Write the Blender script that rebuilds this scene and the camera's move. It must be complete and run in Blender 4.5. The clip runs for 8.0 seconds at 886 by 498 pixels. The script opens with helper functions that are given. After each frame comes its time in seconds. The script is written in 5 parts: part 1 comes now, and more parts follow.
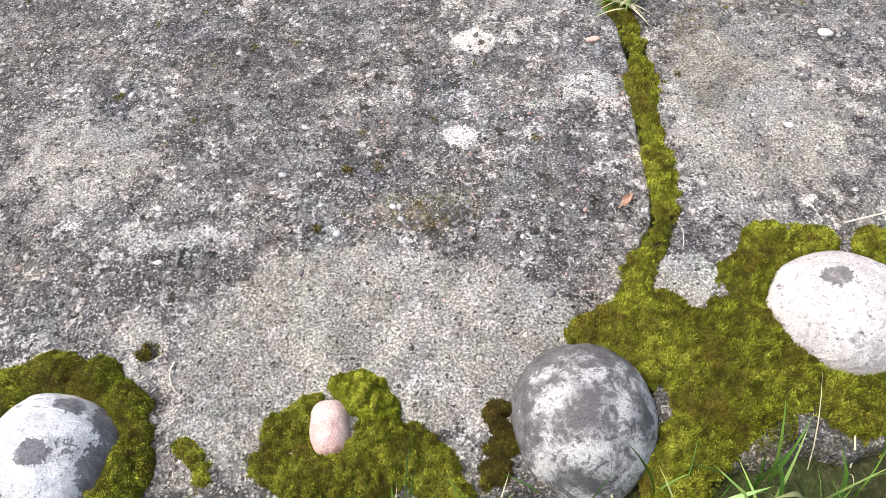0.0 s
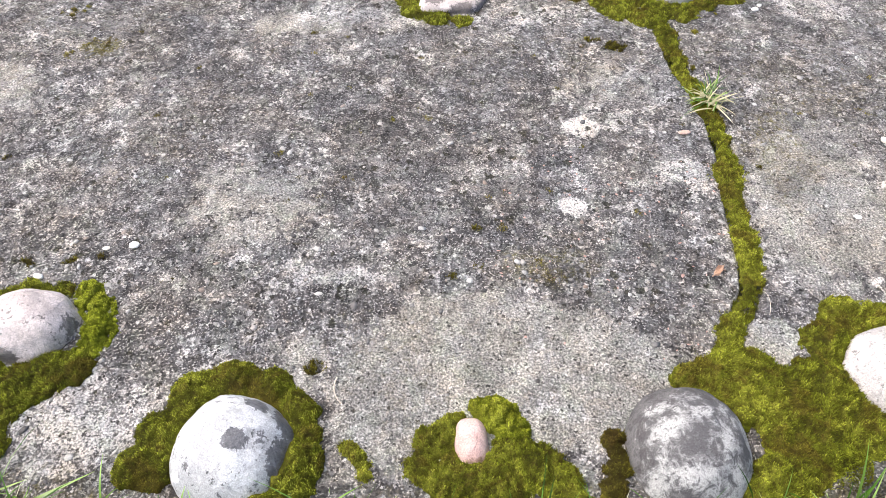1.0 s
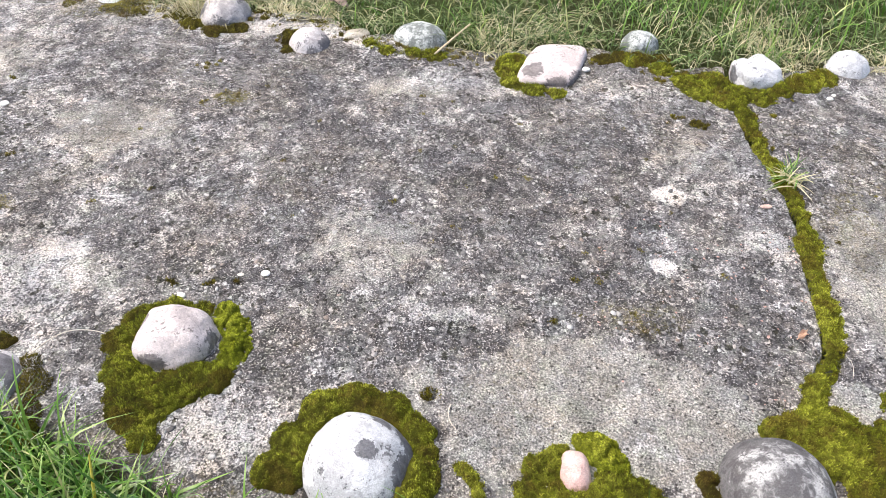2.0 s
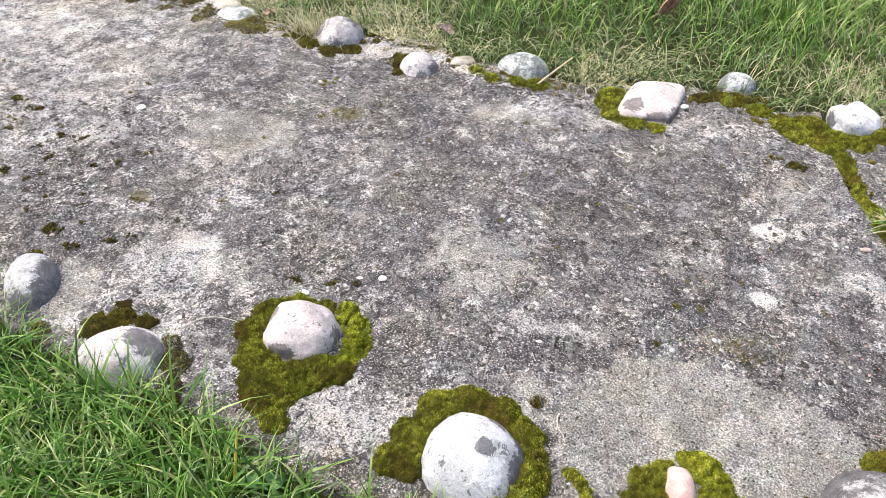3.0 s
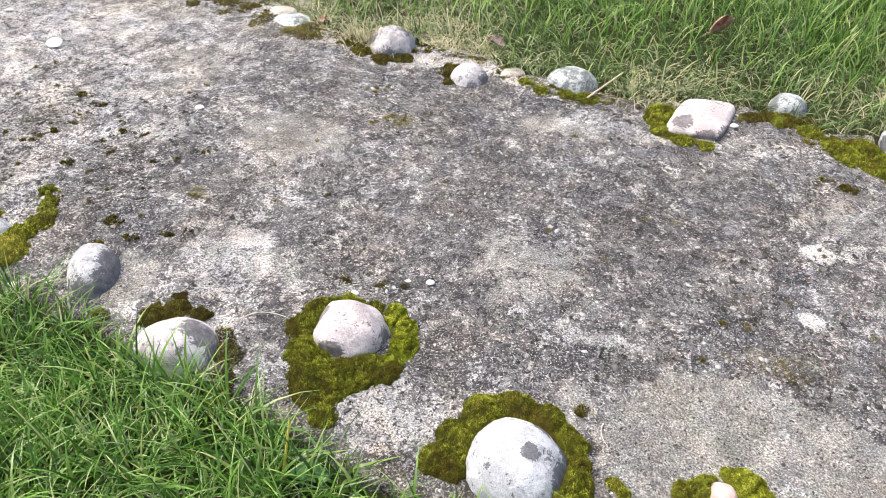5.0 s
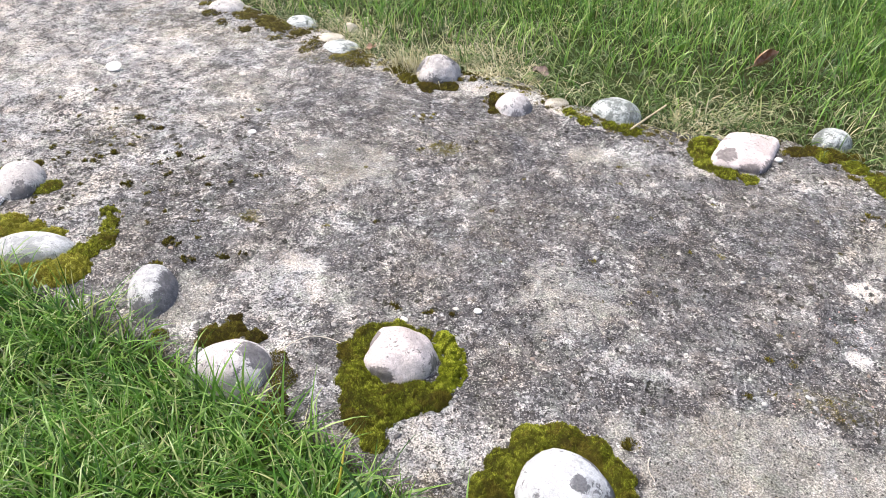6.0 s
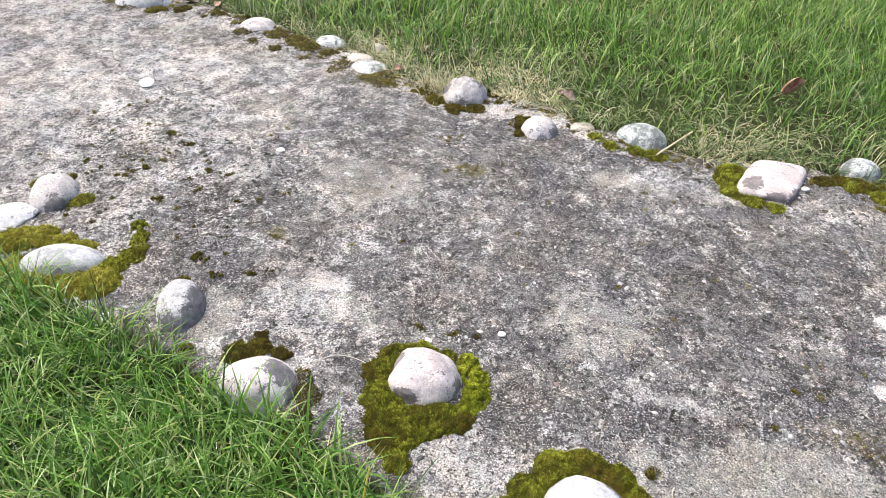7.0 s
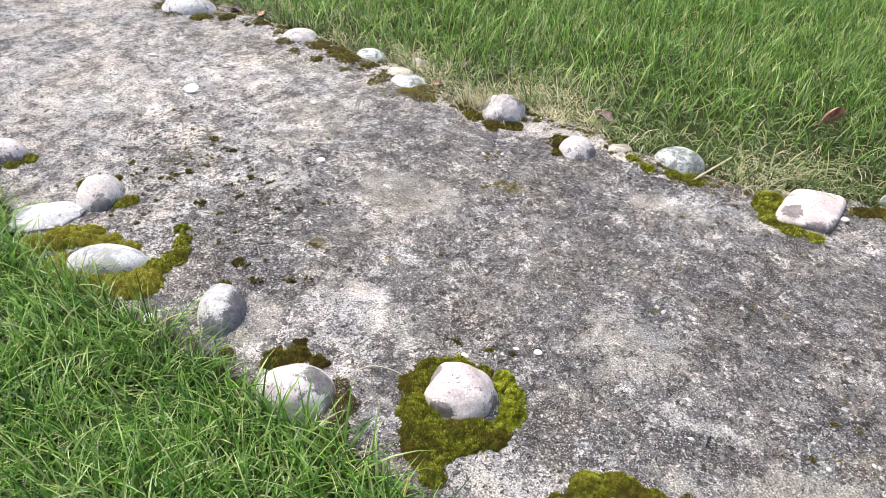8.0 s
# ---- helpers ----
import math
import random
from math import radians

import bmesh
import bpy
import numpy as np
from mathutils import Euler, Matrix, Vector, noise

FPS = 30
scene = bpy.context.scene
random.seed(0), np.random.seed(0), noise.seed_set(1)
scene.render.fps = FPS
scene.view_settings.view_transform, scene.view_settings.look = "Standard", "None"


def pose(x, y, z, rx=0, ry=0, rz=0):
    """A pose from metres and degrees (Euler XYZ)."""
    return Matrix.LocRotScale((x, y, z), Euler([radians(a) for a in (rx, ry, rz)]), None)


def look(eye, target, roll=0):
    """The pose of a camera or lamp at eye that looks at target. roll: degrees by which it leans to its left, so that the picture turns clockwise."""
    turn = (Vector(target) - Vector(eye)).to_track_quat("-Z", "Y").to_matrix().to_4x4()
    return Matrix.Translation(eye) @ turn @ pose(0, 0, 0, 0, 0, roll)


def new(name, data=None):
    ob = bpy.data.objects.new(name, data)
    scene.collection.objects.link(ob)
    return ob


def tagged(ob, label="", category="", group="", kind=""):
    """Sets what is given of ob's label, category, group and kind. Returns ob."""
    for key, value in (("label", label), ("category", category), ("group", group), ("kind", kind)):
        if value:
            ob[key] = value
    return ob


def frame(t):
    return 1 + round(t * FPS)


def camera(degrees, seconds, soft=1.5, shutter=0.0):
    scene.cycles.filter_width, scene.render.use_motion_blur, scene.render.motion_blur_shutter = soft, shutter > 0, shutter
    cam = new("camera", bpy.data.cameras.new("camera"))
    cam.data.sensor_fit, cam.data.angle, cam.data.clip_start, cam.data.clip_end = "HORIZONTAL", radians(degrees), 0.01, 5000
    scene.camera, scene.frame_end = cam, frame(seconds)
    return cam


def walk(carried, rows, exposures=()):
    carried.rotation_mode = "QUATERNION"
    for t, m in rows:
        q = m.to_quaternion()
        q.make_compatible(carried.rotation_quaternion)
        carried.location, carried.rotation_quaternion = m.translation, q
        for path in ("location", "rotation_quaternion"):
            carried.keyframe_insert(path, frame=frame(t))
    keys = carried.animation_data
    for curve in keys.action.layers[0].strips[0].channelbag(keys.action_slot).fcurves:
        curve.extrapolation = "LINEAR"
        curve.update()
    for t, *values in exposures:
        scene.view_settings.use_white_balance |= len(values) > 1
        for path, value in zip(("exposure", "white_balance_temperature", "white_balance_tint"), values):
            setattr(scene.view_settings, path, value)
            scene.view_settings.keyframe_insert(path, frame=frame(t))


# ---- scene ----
# ---------------------------------------------------------------- camera
cam = camera(63.6, 8.0, soft=0.7)
METRES, EYE, TILT, LEAN, TURN = 0.6, 0.6138, -56.23, 1.733, 0.0
ROWS = [
    (0.0, 0.0, 0.0, 0.0, -0.0, 0.0, -0.0),
    (0.5, -0.0631, -0.0551, -0.0039, 0.46, 2.21, -1.89),
    (1.0, -0.2087, -0.2192, -0.0556, 1.08, 5.6, -4.27),
    (1.2, -0.2429, -0.2672, -0.0719, 1.18, 7.12, -5.14),
    (2.3, -0.422, -0.4005, -0.158, 3.70, 11.2, -9.95),
    (2.5, -0.4551, -0.4267, -0.174, 4.22, 11.68, -10.9),
    (3.0, -0.516, -0.4717, -0.2121, 5.61, 12.1, -13.29),
    (3.5, -0.555, -0.493, -0.2397, 6.52, 12.45, -14.85),
    (4.0, -0.5483, -0.492, -0.2436, 6.93, 12.57, -15.41),
    (5.5, -0.5751, -0.5204, -0.2457, 8.11, 12.7, -16.96),
    (6.0, -0.6151, -0.5568, -0.2395, 9.14, 13.37, -18.01),
    (6.5, -0.624, -0.562, -0.2374, 9.76, 13.95, -18.78),
    (7.0, -0.6402, -0.5758, -0.2376, 10.12, 14.41, -19.67),
    (7.5, -0.6821, -0.5965, -0.2481, 10.51, 14.81, -20.91),
    (8.0, -0.6936, -0.6024, -0.2561, 10.94, 15.12, -22.38),
]
walk(cam, [(t, pose(0, 0, EYE, TILT, LEAN, TURN) @ pose(METRES * x, METRES * y, METRES * z, 90 + pitch, roll, yaw)) for t, x, y, z, yaw, pitch, roll in ROWS],
     exposures=[(0.0, 1.23, 6600, 9), (8.0, 1.21, 6600, 9)])

# ---------------------------------------------------------------- light
SUN_ELEVATION, SUN_AZIMUTH = 60.0, 172.0      # azimuth counted anticlockwise from +x
world = bpy.data.worlds.new("overcast_sky")
scene.world = world
world.use_nodes = True
wn = world.node_tree
for n in list(wn.nodes):
    wn.nodes.remove(n)
sky = wn.nodes.new("ShaderNodeTexSky")
sky.sky_type, sky.sun_disc = "NISHITA", False
sky.sun_elevation, sky.sun_rotation = radians(SUN_ELEVATION), radians(90 - SUN_AZIMUTH)
sky.dust_density, sky.air_density, sky.ozone_density = 4.0, 0.7, 0.6
bg = wn.nodes.new("ShaderNodeBackground")
bg.inputs["Strength"].default_value = 0.13
wo = wn.nodes.new("ShaderNodeOutputWorld")
wn.links.new(sky.outputs["Color"], bg.inputs["Color"])
wn.links.new(bg.outputs["Background"], wo.inputs["Surface"])

sun_data = bpy.data.lights.new("sun", "SUN")
sun_data.energy, sun_data.angle, sun_data.color = 1.3, radians(38), (1.0, 0.95, 0.88)
sun = new("sun", sun_data)
ce, se = math.cos(radians(SUN_ELEVATION)), math.sin(radians(SUN_ELEVATION))
sun.matrix_world = look((6 * ce * math.cos(radians(SUN_AZIMUTH)), 6 * ce * math.sin(radians(SUN_AZIMUTH)), 6 * se), (0, 0, 0))

# ---------------------------------------------------------------- noise for the surfaces
TABLE = np.random.RandomState(7).rand(256, 256)


def vnoise(x, y, seed=0):
    """Smooth noise from 0 to 1, a lattice of one unit."""
    x, y = np.asarray(x, float) + 17.13 * seed + 300, np.asarray(y, float) + 9.71 * seed + 300
    i, j = np.floor(x).astype(int), np.floor(y).astype(int)
    u, v = x - i, y - j
    u, v = u * u * (3 - 2 * u), v * v * (3 - 2 * v)
    i, j, i2, j2 = i % 256, j % 256, (i + 1) % 256, (j + 1) % 256
    return (TABLE[i, j] * (1 - u) + TABLE[i2, j] * u) * (1 - v) + (TABLE[i, j2] * (1 - u) + TABLE[i2, j2] * u) * v


def fbm(x, y, freq, octaves=4, seed=0, gain=0.5):
    """Layered noise, about -1 to 1."""
    total, amp, norm = 0.0, 1.0, 0.0
    for k in range(octaves):
        total = total + amp * (2 * vnoise(x * freq, y * freq, seed + 3 * k) - 1)
        norm, amp, freq = norm + amp, amp * gain, freq * 2.03
    return total / norm


def smooth(a, b, x):
    u = np.clip((x - a) / (b - a), 0, 1)
    return u * u * (3 - 2 * u)


# ---------------------------------------------------------------- node helpers
class Nodes:
    def __init__(self, name):
        self.mat = bpy.data.materials.new(name)
        self.mat.use_nodes = True
        self.t = self.mat.node_tree
        self.bsdf = self.t.nodes["Principled BSDF"]
        self.out = self.t.nodes["Material Output"]
        self.coord = self.t.nodes.new("ShaderNodeTexCoord").outputs["Object"]

    def put(self, socket, value):
        if isinstance(value, bpy.types.NodeSocket):
            self.t.links.new(value, socket)
        elif isinstance(value, (tuple, list)):
            socket.default_value = (*value, 1.0) if len(value) == 3 and socket.type == "RGBA" else value
        else:
            socket.default_value = value

    def noise(self, scale, detail=3.0, rough=0.55, where=None, warp=0.0):
        n = self.t.nodes.new("ShaderNodeTexNoise")
        self.put(n.inputs["Vector"], where or self.coord)
        n.inputs["Scale"].default_value, n.inputs["Detail"].default_value = scale, detail
        n.inputs["Roughness"].default_value, n.inputs["Distortion"].default_value = rough, warp
        return n.outputs["Fac"]

    def cells(self, scale, where=None, feature="F1", rand=1.0):
        n = self.t.nodes.new("ShaderNodeTexVoronoi")
        n.feature = feature
        self.put(n.inputs["Vector"], where or self.coord)
        n.inputs["Scale"].default_value, n.inputs["Randomness"].default_value = scale, rand
        return n.outputs["Distance"], n.outputs["Color"]

    def math(self, op, a, b=0.0, c=0.0, clamp=False):
        n = self.t.nodes.new("ShaderNodeMath")
        n.operation, n.use_clamp = op, clamp
        for k, v in enumerate((a, b, c)):
            self.put(n.inputs[k], v)
        return n.outputs[0]

    def span(self, value, a, b, to0=0.0, to1=1.0):
        n = self.t.nodes.new("ShaderNodeMapRange")
        n.interpolation_type = "SMOOTHSTEP"
        for k, v in zip(("Value", "From Min", "From Max", "To Min", "To Max"), (value, a, b, to0, to1)):
            self.put(n.inputs[k], v)
        return n.outputs[0]

    def mix(self, fac, a, b, blend="MIX"):
        n = self.t.nodes.new("ShaderNodeMix")
        n.data_type, n.blend_type = "RGBA", blend
        self.put(n.inputs[0], fac), self.put(n.inputs[6], a), self.put(n.inputs[7], b)
        return n.outputs[2]

    def ramp(self, fac, stops):
        n = self.t.nodes.new("ShaderNodeValToRGB")
        e = n.color_ramp.elements
        while len(e) < len(stops):
            e.new(0.5)
        for k, (p, c) in enumerate(stops):
            e[k].position, e[k].color = p, (*c, 1.0)
        self.put(n.inputs[0], fac)
        return n.outputs[0]

    def attr(self, name):
        n = self.t.nodes.new("ShaderNodeAttribute")
        n.attribute_name = name
        return n.outputs["Fac"]

    def island(self):
        return self.t.nodes.new("ShaderNodeNewGeometry").outputs["Random Per Island"]

    def split(self, colour):
        n = self.t.nodes.new("ShaderNodeSeparateColor")
        self.put(n.inputs[0], colour)
        return n.outputs

    def offset(self):
        """Object coordinates moved by a random amount for each object."""
        r = self.t.nodes.new("ShaderNodeObjectInfo").outputs["Random"]
        n = self.t.nodes.new("ShaderNodeVectorMath")
        n.operation = "ADD"
        self.put(n.inputs[0], self.coord)
        self.put(n.inputs[1], self.math("MULTIPLY", r, 7.0))
        return n.outputs[0]

    def finish(self, colour, rough=0.8, bumps=(), spec=0.3):
        self.put(self.bsdf.inputs["Base Color"], colour)
        self.put(self.bsdf.inputs["Roughness"], rough)
        self.bsdf.inputs["Specular IOR Level"].default_value = spec
        last = None
        for height, distance in bumps:
            b = self.t.nodes.new("ShaderNodeBump")
            b.inputs["Distance"].default_value = distance
            self.put(b.inputs["Height"], height)
            if last:
                self.put(b.inputs["Normal"], last)
            last = b.outputs["Normal"]
        if last:
            self.put(self.bsdf.inputs["Normal"], last)
        return self.mat


# ---------------------------------------------------------------- materials
def concrete_material():
    """Old cement: grey film, crisp flecks of pale lichen and aggregate, dark algae, pits, and rubbed sandy patches."""
    n = Nodes("weathered_concrete")
    pale, dark, green, clean = n.attr("pale"), n.attr("dark"), n.attr("green"), n.attr("clean")

    def plus(a, b, k=1.0):
        return n.math("ADD", a, n.math("MULTIPLY", b, k) if k != 1.0 else b)

    wide = n.noise(6.5, 6, 0.62, warp=0.3)
    mid = n.noise(36, 4, 0.6, warp=0.5)
    fine = n.noise(150, 4, 0.66, warp=0.5)
    grit = n.noise(380, 2, 0.5)
    sand = n.noise(620, 1, 0.5)
    base = n.mix(n.span(wide, 0.40, 0.62), DARK_CEMENT, MID_CEMENT)
    base = n.mix(n.span(mid, 0.44, 0.60, 0.0, 0.65), base, LIGHT_CEMENT)
    # smoother sandy cement, with a broken outline
    rubbed = plus(plus(clean, n.math("SUBTRACT", mid, 0.5), 2.2), n.math("SUBTRACT", fine, 0.5), 1.4)
    rubbed = n.span(rubbed, 0.30, 0.78)
    base = n.mix(n.math("MULTIPLY", rubbed, 0.80), base, n.mix(n.span(plus(n.math("MULTIPLY", sand, 0.5), grit, 0.5), 0.34, 0.66), SANDY_DARK, SANDY_LIGHT))
    # dark film of algae in the low spots
    low = plus(n.math("MULTIPLY", n.noise(95, 3, 0.6, warp=0.5), 0.58), n.noise(31, 5, 0.62, warp=0.6), 0.42)
    low = plus(plus(plus(low, dark, 0.075), pale, -0.05), rubbed, -0.085)
    base = n.mix(n.span(low, 0.515, 0.565, 0.0, 0.74), base, ALGAE)
    # crusts of pale lichen and lime, in crisp flecks that run together where the surface is pale
    broad = n.noise(15, 4, 0.6, warp=0.5)
    level = plus(plus(n.math("MULTIPLY", fine, 0.40), mid, 0.34), broad, 0.26)
    level = plus(plus(plus(level, pale, 0.115), dark, -0.055), rubbed, -0.030)
    crust = n.mix(n.span(grit, 0.38, 0.62), PALE_CRUST, WHITE_CRUST)
    base = n.mix(n.span(level, 0.538, 0.574, 0.0, 0.82), base, crust)
    small = plus(plus(plus(n.math("MULTIPLY", grit, 0.70), fine, 0.30), pale, 0.04), rubbed, -0.02)
    base = n.mix(n.span(small, 0.570, 0.605, 0.0, 0.66), base, PALE_CRUST)
    base = n.mix(n.span(plus(pale, n.math("SUBTRACT", fine, 0.5), 2.0), 1.30, 1.62, 0.0, 0.86), base, (0.62, 0.585, 0.53))
    # the stones of the aggregate
    d, col = n.cells(125)
    r, g, b = n.split(col)[:3]
    size = n.math("MULTIPLY", n.math("SUBTRACT", r, 0.60), 1.15)
    agg = n.span(n.math("SUBTRACT", n.math("SUBTRACT", size, d), n.math("MULTIPLY", n.math("SUBTRACT", grit, 0.5), 1.5)), 0.0, 0.06)
    agg = n.math("MULTIPLY", agg, n.math("SUBTRACT", 1.0, n.math("MULTIPLY", rubbed, 0.85)))
    base = n.mix(n.math("MULTIPLY", agg, 0.85), base, n.ramp(g, [(0.0, (0.045, 0.043, 0.043)), (0.30, (0.14, 0.128, 0.12)), (0.5, (0.44, 0.43, 0.41)), (1.0, (0.66, 0.65, 0.63))]))
    # pits: crumbled holes of all sizes, painted dark, more where the surface broke up
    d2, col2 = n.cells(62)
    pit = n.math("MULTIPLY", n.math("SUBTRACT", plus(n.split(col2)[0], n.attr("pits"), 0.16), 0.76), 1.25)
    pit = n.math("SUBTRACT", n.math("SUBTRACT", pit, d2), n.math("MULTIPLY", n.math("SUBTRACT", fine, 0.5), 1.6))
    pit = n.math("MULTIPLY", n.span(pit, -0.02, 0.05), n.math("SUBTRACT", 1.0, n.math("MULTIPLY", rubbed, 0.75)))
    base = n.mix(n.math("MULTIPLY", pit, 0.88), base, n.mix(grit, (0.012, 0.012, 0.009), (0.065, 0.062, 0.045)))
    # shading of fine cracks and relief, painted as small dark specks
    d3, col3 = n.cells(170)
    nick_shade = n.math("SUBTRACT", n.math("SUBTRACT", n.math("MULTIPLY", n.math("SUBTRACT", n.split(col3)[1], 0.66), 1.1), d3), n.math("MULTIPLY", n.math("SUBTRACT", grit, 0.5), 1.2))
    nick_shade = n.span(nick_shade, -0.02, 0.05)
    base = n.mix(n.math("MULTIPLY", nick_shade, 0.72), base, (0.028, 0.026, 0.024))
    # thin film of moss, in grains
    film = plus(n.math("MULTIPLY", n.noise(120, 6, 0.76), 1.0), green, 0.26)
    base = n.mix(n.span(film, 0.70, 0.76, 0.0, 0.80), base, n.mix(grit, (0.030, 0.030, 0.006), (0.17, 0.155, 0.035)))
    base = n.mix(n.span(film, 0.52, 0.72, 0.0, 0.34), base, (0.165, 0.145, 0.080))
    # sand grains, and cloudy wear between them
    base = n.mix(n.span(rubbed, 0.0, 1.0, 1.0, 0.85), base, n.ramp(grit, [(0.34, (0.55, 0.55, 0.555)), (0.50, (1.0, 1.0, 1.0)), (0.66, (1.45, 1.44, 1.42))]), "MULTIPLY")
    wear = n.noise(13, 7, 0.72, warp=0.8)
    base = n.mix(1.0, base, n.ramp(wear, [(0.38, (0.66, 0.66, 0.67)), (0.50, (1.0, 1.0, 1.0)), (0.62, (1.36, 1.35, 1.33))]), "MULTIPLY")
    base = n.mix(1.0, base, n.ramp(sand, [(0.34, (0.80, 0.80, 0.81)), (0.50, (1.0, 1.0, 1.0)), (0.66, (1.20, 1.20, 1.19))]), "MULTIPLY")
    tint, hue = n.noise(9, 6, 0.62, warp=0.6), n.noise(30, 6, 0.7, warp=0.8)
    base = n.mix(1.0, base, n.ramp(tint, [(0.38, (0.965, 0.99, 1.03)), (0.5, (1.0, 0.998, 0.995)), (0.62, (1.03, 1.005, 0.955))]), "MULTIPLY")
    base = n.mix(1.0, base, n.ramp(hue, [(0.38, (0.97, 1.015, 0.98)), (0.46, (0.99, 1.0, 1.02)), (0.54, (1.0, 0.99, 1.02)), (0.62, (1.035, 0.99, 0.965))]), "MULTIPLY")
    grain = n.math("SUBTRACT", plus(fine, agg, 0.16), n.math("MULTIPLY", plus(nick_shade, pit, 2.0), 0.22))
    return n.finish(base, 0.9, [(n.noise(120, 2, 0.5), 0.0015), (n.math("MULTIPLY", grain, n.span(rubbed, 0.0, 1.0, 1.0, 0.6)), 0.0075), (grit, 0.0012)], 0.25)


DARK_CEMENT, MID_CEMENT, LIGHT_CEMENT = (0.122, 0.117, 0.116), (0.185, 0.178, 0.173), (0.250, 0.241, 0.230)
PALE_CRUST, WHITE_CRUST, ALGAE = (0.36, 0.348, 0.328), (0.63, 0.61, 0.58), (0.050, 0.047, 0.047)
SANDY_DARK, SANDY_LIGHT = (0.196, 0.191, 0.173), (0.343, 0.334, 0.303)


def stone_material(name, base, light, dark, speckle=0.5):
    """Cobble with worn skin: pale crust, dark lichen and some painted shade by the blotch mask, fine speckle."""
    n = Nodes(name)
    at = n.offset()
    blotch = n.attr("blotch")
    wide, mid, fine, grain = n.noise(20, 5, 0.62, at, 0.4), n.noise(85, 6, 0.7, at, 0.5), n.noise(260, 4, 0.7, at), n.noise(800, 2, 0.5, at)
    c = n.mix(n.span(n.math("ADD", n.math("MULTIPLY", wide, 0.55), n.math("MULTIPLY", mid, 0.45)), 0.45, 0.55), base, light)
    blot = n.noise(58, 8, 0.74, at, 0.4)
    edge = n.math("MULTIPLY", n.math("SUBTRACT", blot, 0.5), 4.4)
    edge = n.math("ADD", edge, n.math("MULTIPLY", n.math("SUBTRACT", fine, 0.5), 2.4))
    edge = n.math("ADD", edge, n.math("MULTIPLY", n.math("SUBTRACT", blotch, 0.5), 1.15))
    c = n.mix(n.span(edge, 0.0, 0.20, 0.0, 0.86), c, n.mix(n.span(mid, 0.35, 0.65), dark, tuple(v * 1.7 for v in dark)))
    c = n.mix(n.span(mid, 0.545, 0.60, 0.0, speckle), c, n.mix(0.6, dark, base))
    c = n.mix(n.span(fine, 0.56, 0.66, 0.0, 0.6 * speckle), c, dark)
    c = n.mix(1.0, c, n.ramp(grain, [(0.3, (0.72, 0.72, 0.72)), (0.7, (1.22, 1.22, 1.22))]), "MULTIPLY")
    return n.finish(c, 0.75, [(wide, 0.0030), (mid, 0.0026), (fine, 0.0016)], 0.3)


def moss_material(name, low, mid, high, brown):
    """Shoots coloured clump by clump, shade painted in at the foot and between clumps, withered brown in patches."""
    n = Nodes(name)
    r, clump, tall = n.island(), n.attr("clump"), n.attr("tip_light")
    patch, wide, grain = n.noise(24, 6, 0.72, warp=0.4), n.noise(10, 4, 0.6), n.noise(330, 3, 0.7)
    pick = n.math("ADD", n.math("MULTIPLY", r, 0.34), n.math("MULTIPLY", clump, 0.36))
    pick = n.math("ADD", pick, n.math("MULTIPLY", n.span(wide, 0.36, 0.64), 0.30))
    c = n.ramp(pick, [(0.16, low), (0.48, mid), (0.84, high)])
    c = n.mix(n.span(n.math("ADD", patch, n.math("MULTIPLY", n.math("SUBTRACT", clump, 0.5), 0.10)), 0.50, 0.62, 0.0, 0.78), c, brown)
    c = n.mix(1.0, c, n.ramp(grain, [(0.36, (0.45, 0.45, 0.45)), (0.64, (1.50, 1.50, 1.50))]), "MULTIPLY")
    # painted shade: colour sinks towards the foot and the gaps between clumps
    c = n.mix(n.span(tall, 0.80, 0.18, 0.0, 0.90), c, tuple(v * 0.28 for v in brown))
    m = n.finish(c, 0.75, (), 0.2)
    tr = n.t.nodes.new("ShaderNodeBsdfTranslucent")
    n.put(tr.inputs["Color"], c)
    ms = n.t.nodes.new("ShaderNodeMixShader")
    ms.inputs[0].default_value = 0.25
    n.t.links.new(n.bsdf.outputs[0], ms.inputs[1])
    n.t.links.new(tr.outputs[0], ms.inputs[2])
    n.t.links.new(ms.outputs[0], n.out.inputs["Surface"])
    return m


def blade_material(name, stops, through_light=0.35, rough=0.45, foot=(0.09, 0.12, 0.035)):
    n = Nodes(name)
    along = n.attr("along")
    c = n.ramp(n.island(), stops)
    # a dark foot colour puts the shade low between green blades into them
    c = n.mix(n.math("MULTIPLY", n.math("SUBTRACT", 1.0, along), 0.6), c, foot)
    streak = n.noise(160, 2)
    c = n.mix(n.span(streak, 0.58, 0.75, 0.0, 0.3), c, (0.26, 0.32, 0.10))
    m = n.finish(c, rough, (), 0.55)
    tr = n.t.nodes.new("ShaderNodeBsdfTranslucent")
    n.put(tr.inputs["Color"], c)
    ms = n.t.nodes.new("ShaderNodeMixShader")
    ms.inputs[0].default_value = through_light
    n.t.links.new(n.bsdf.outputs[0], ms.inputs[1])
    n.t.links.new(tr.outputs[0], ms.inputs[2])
    n.t.links.new(ms.outputs[0], n.out.inputs["Surface"])
    return m


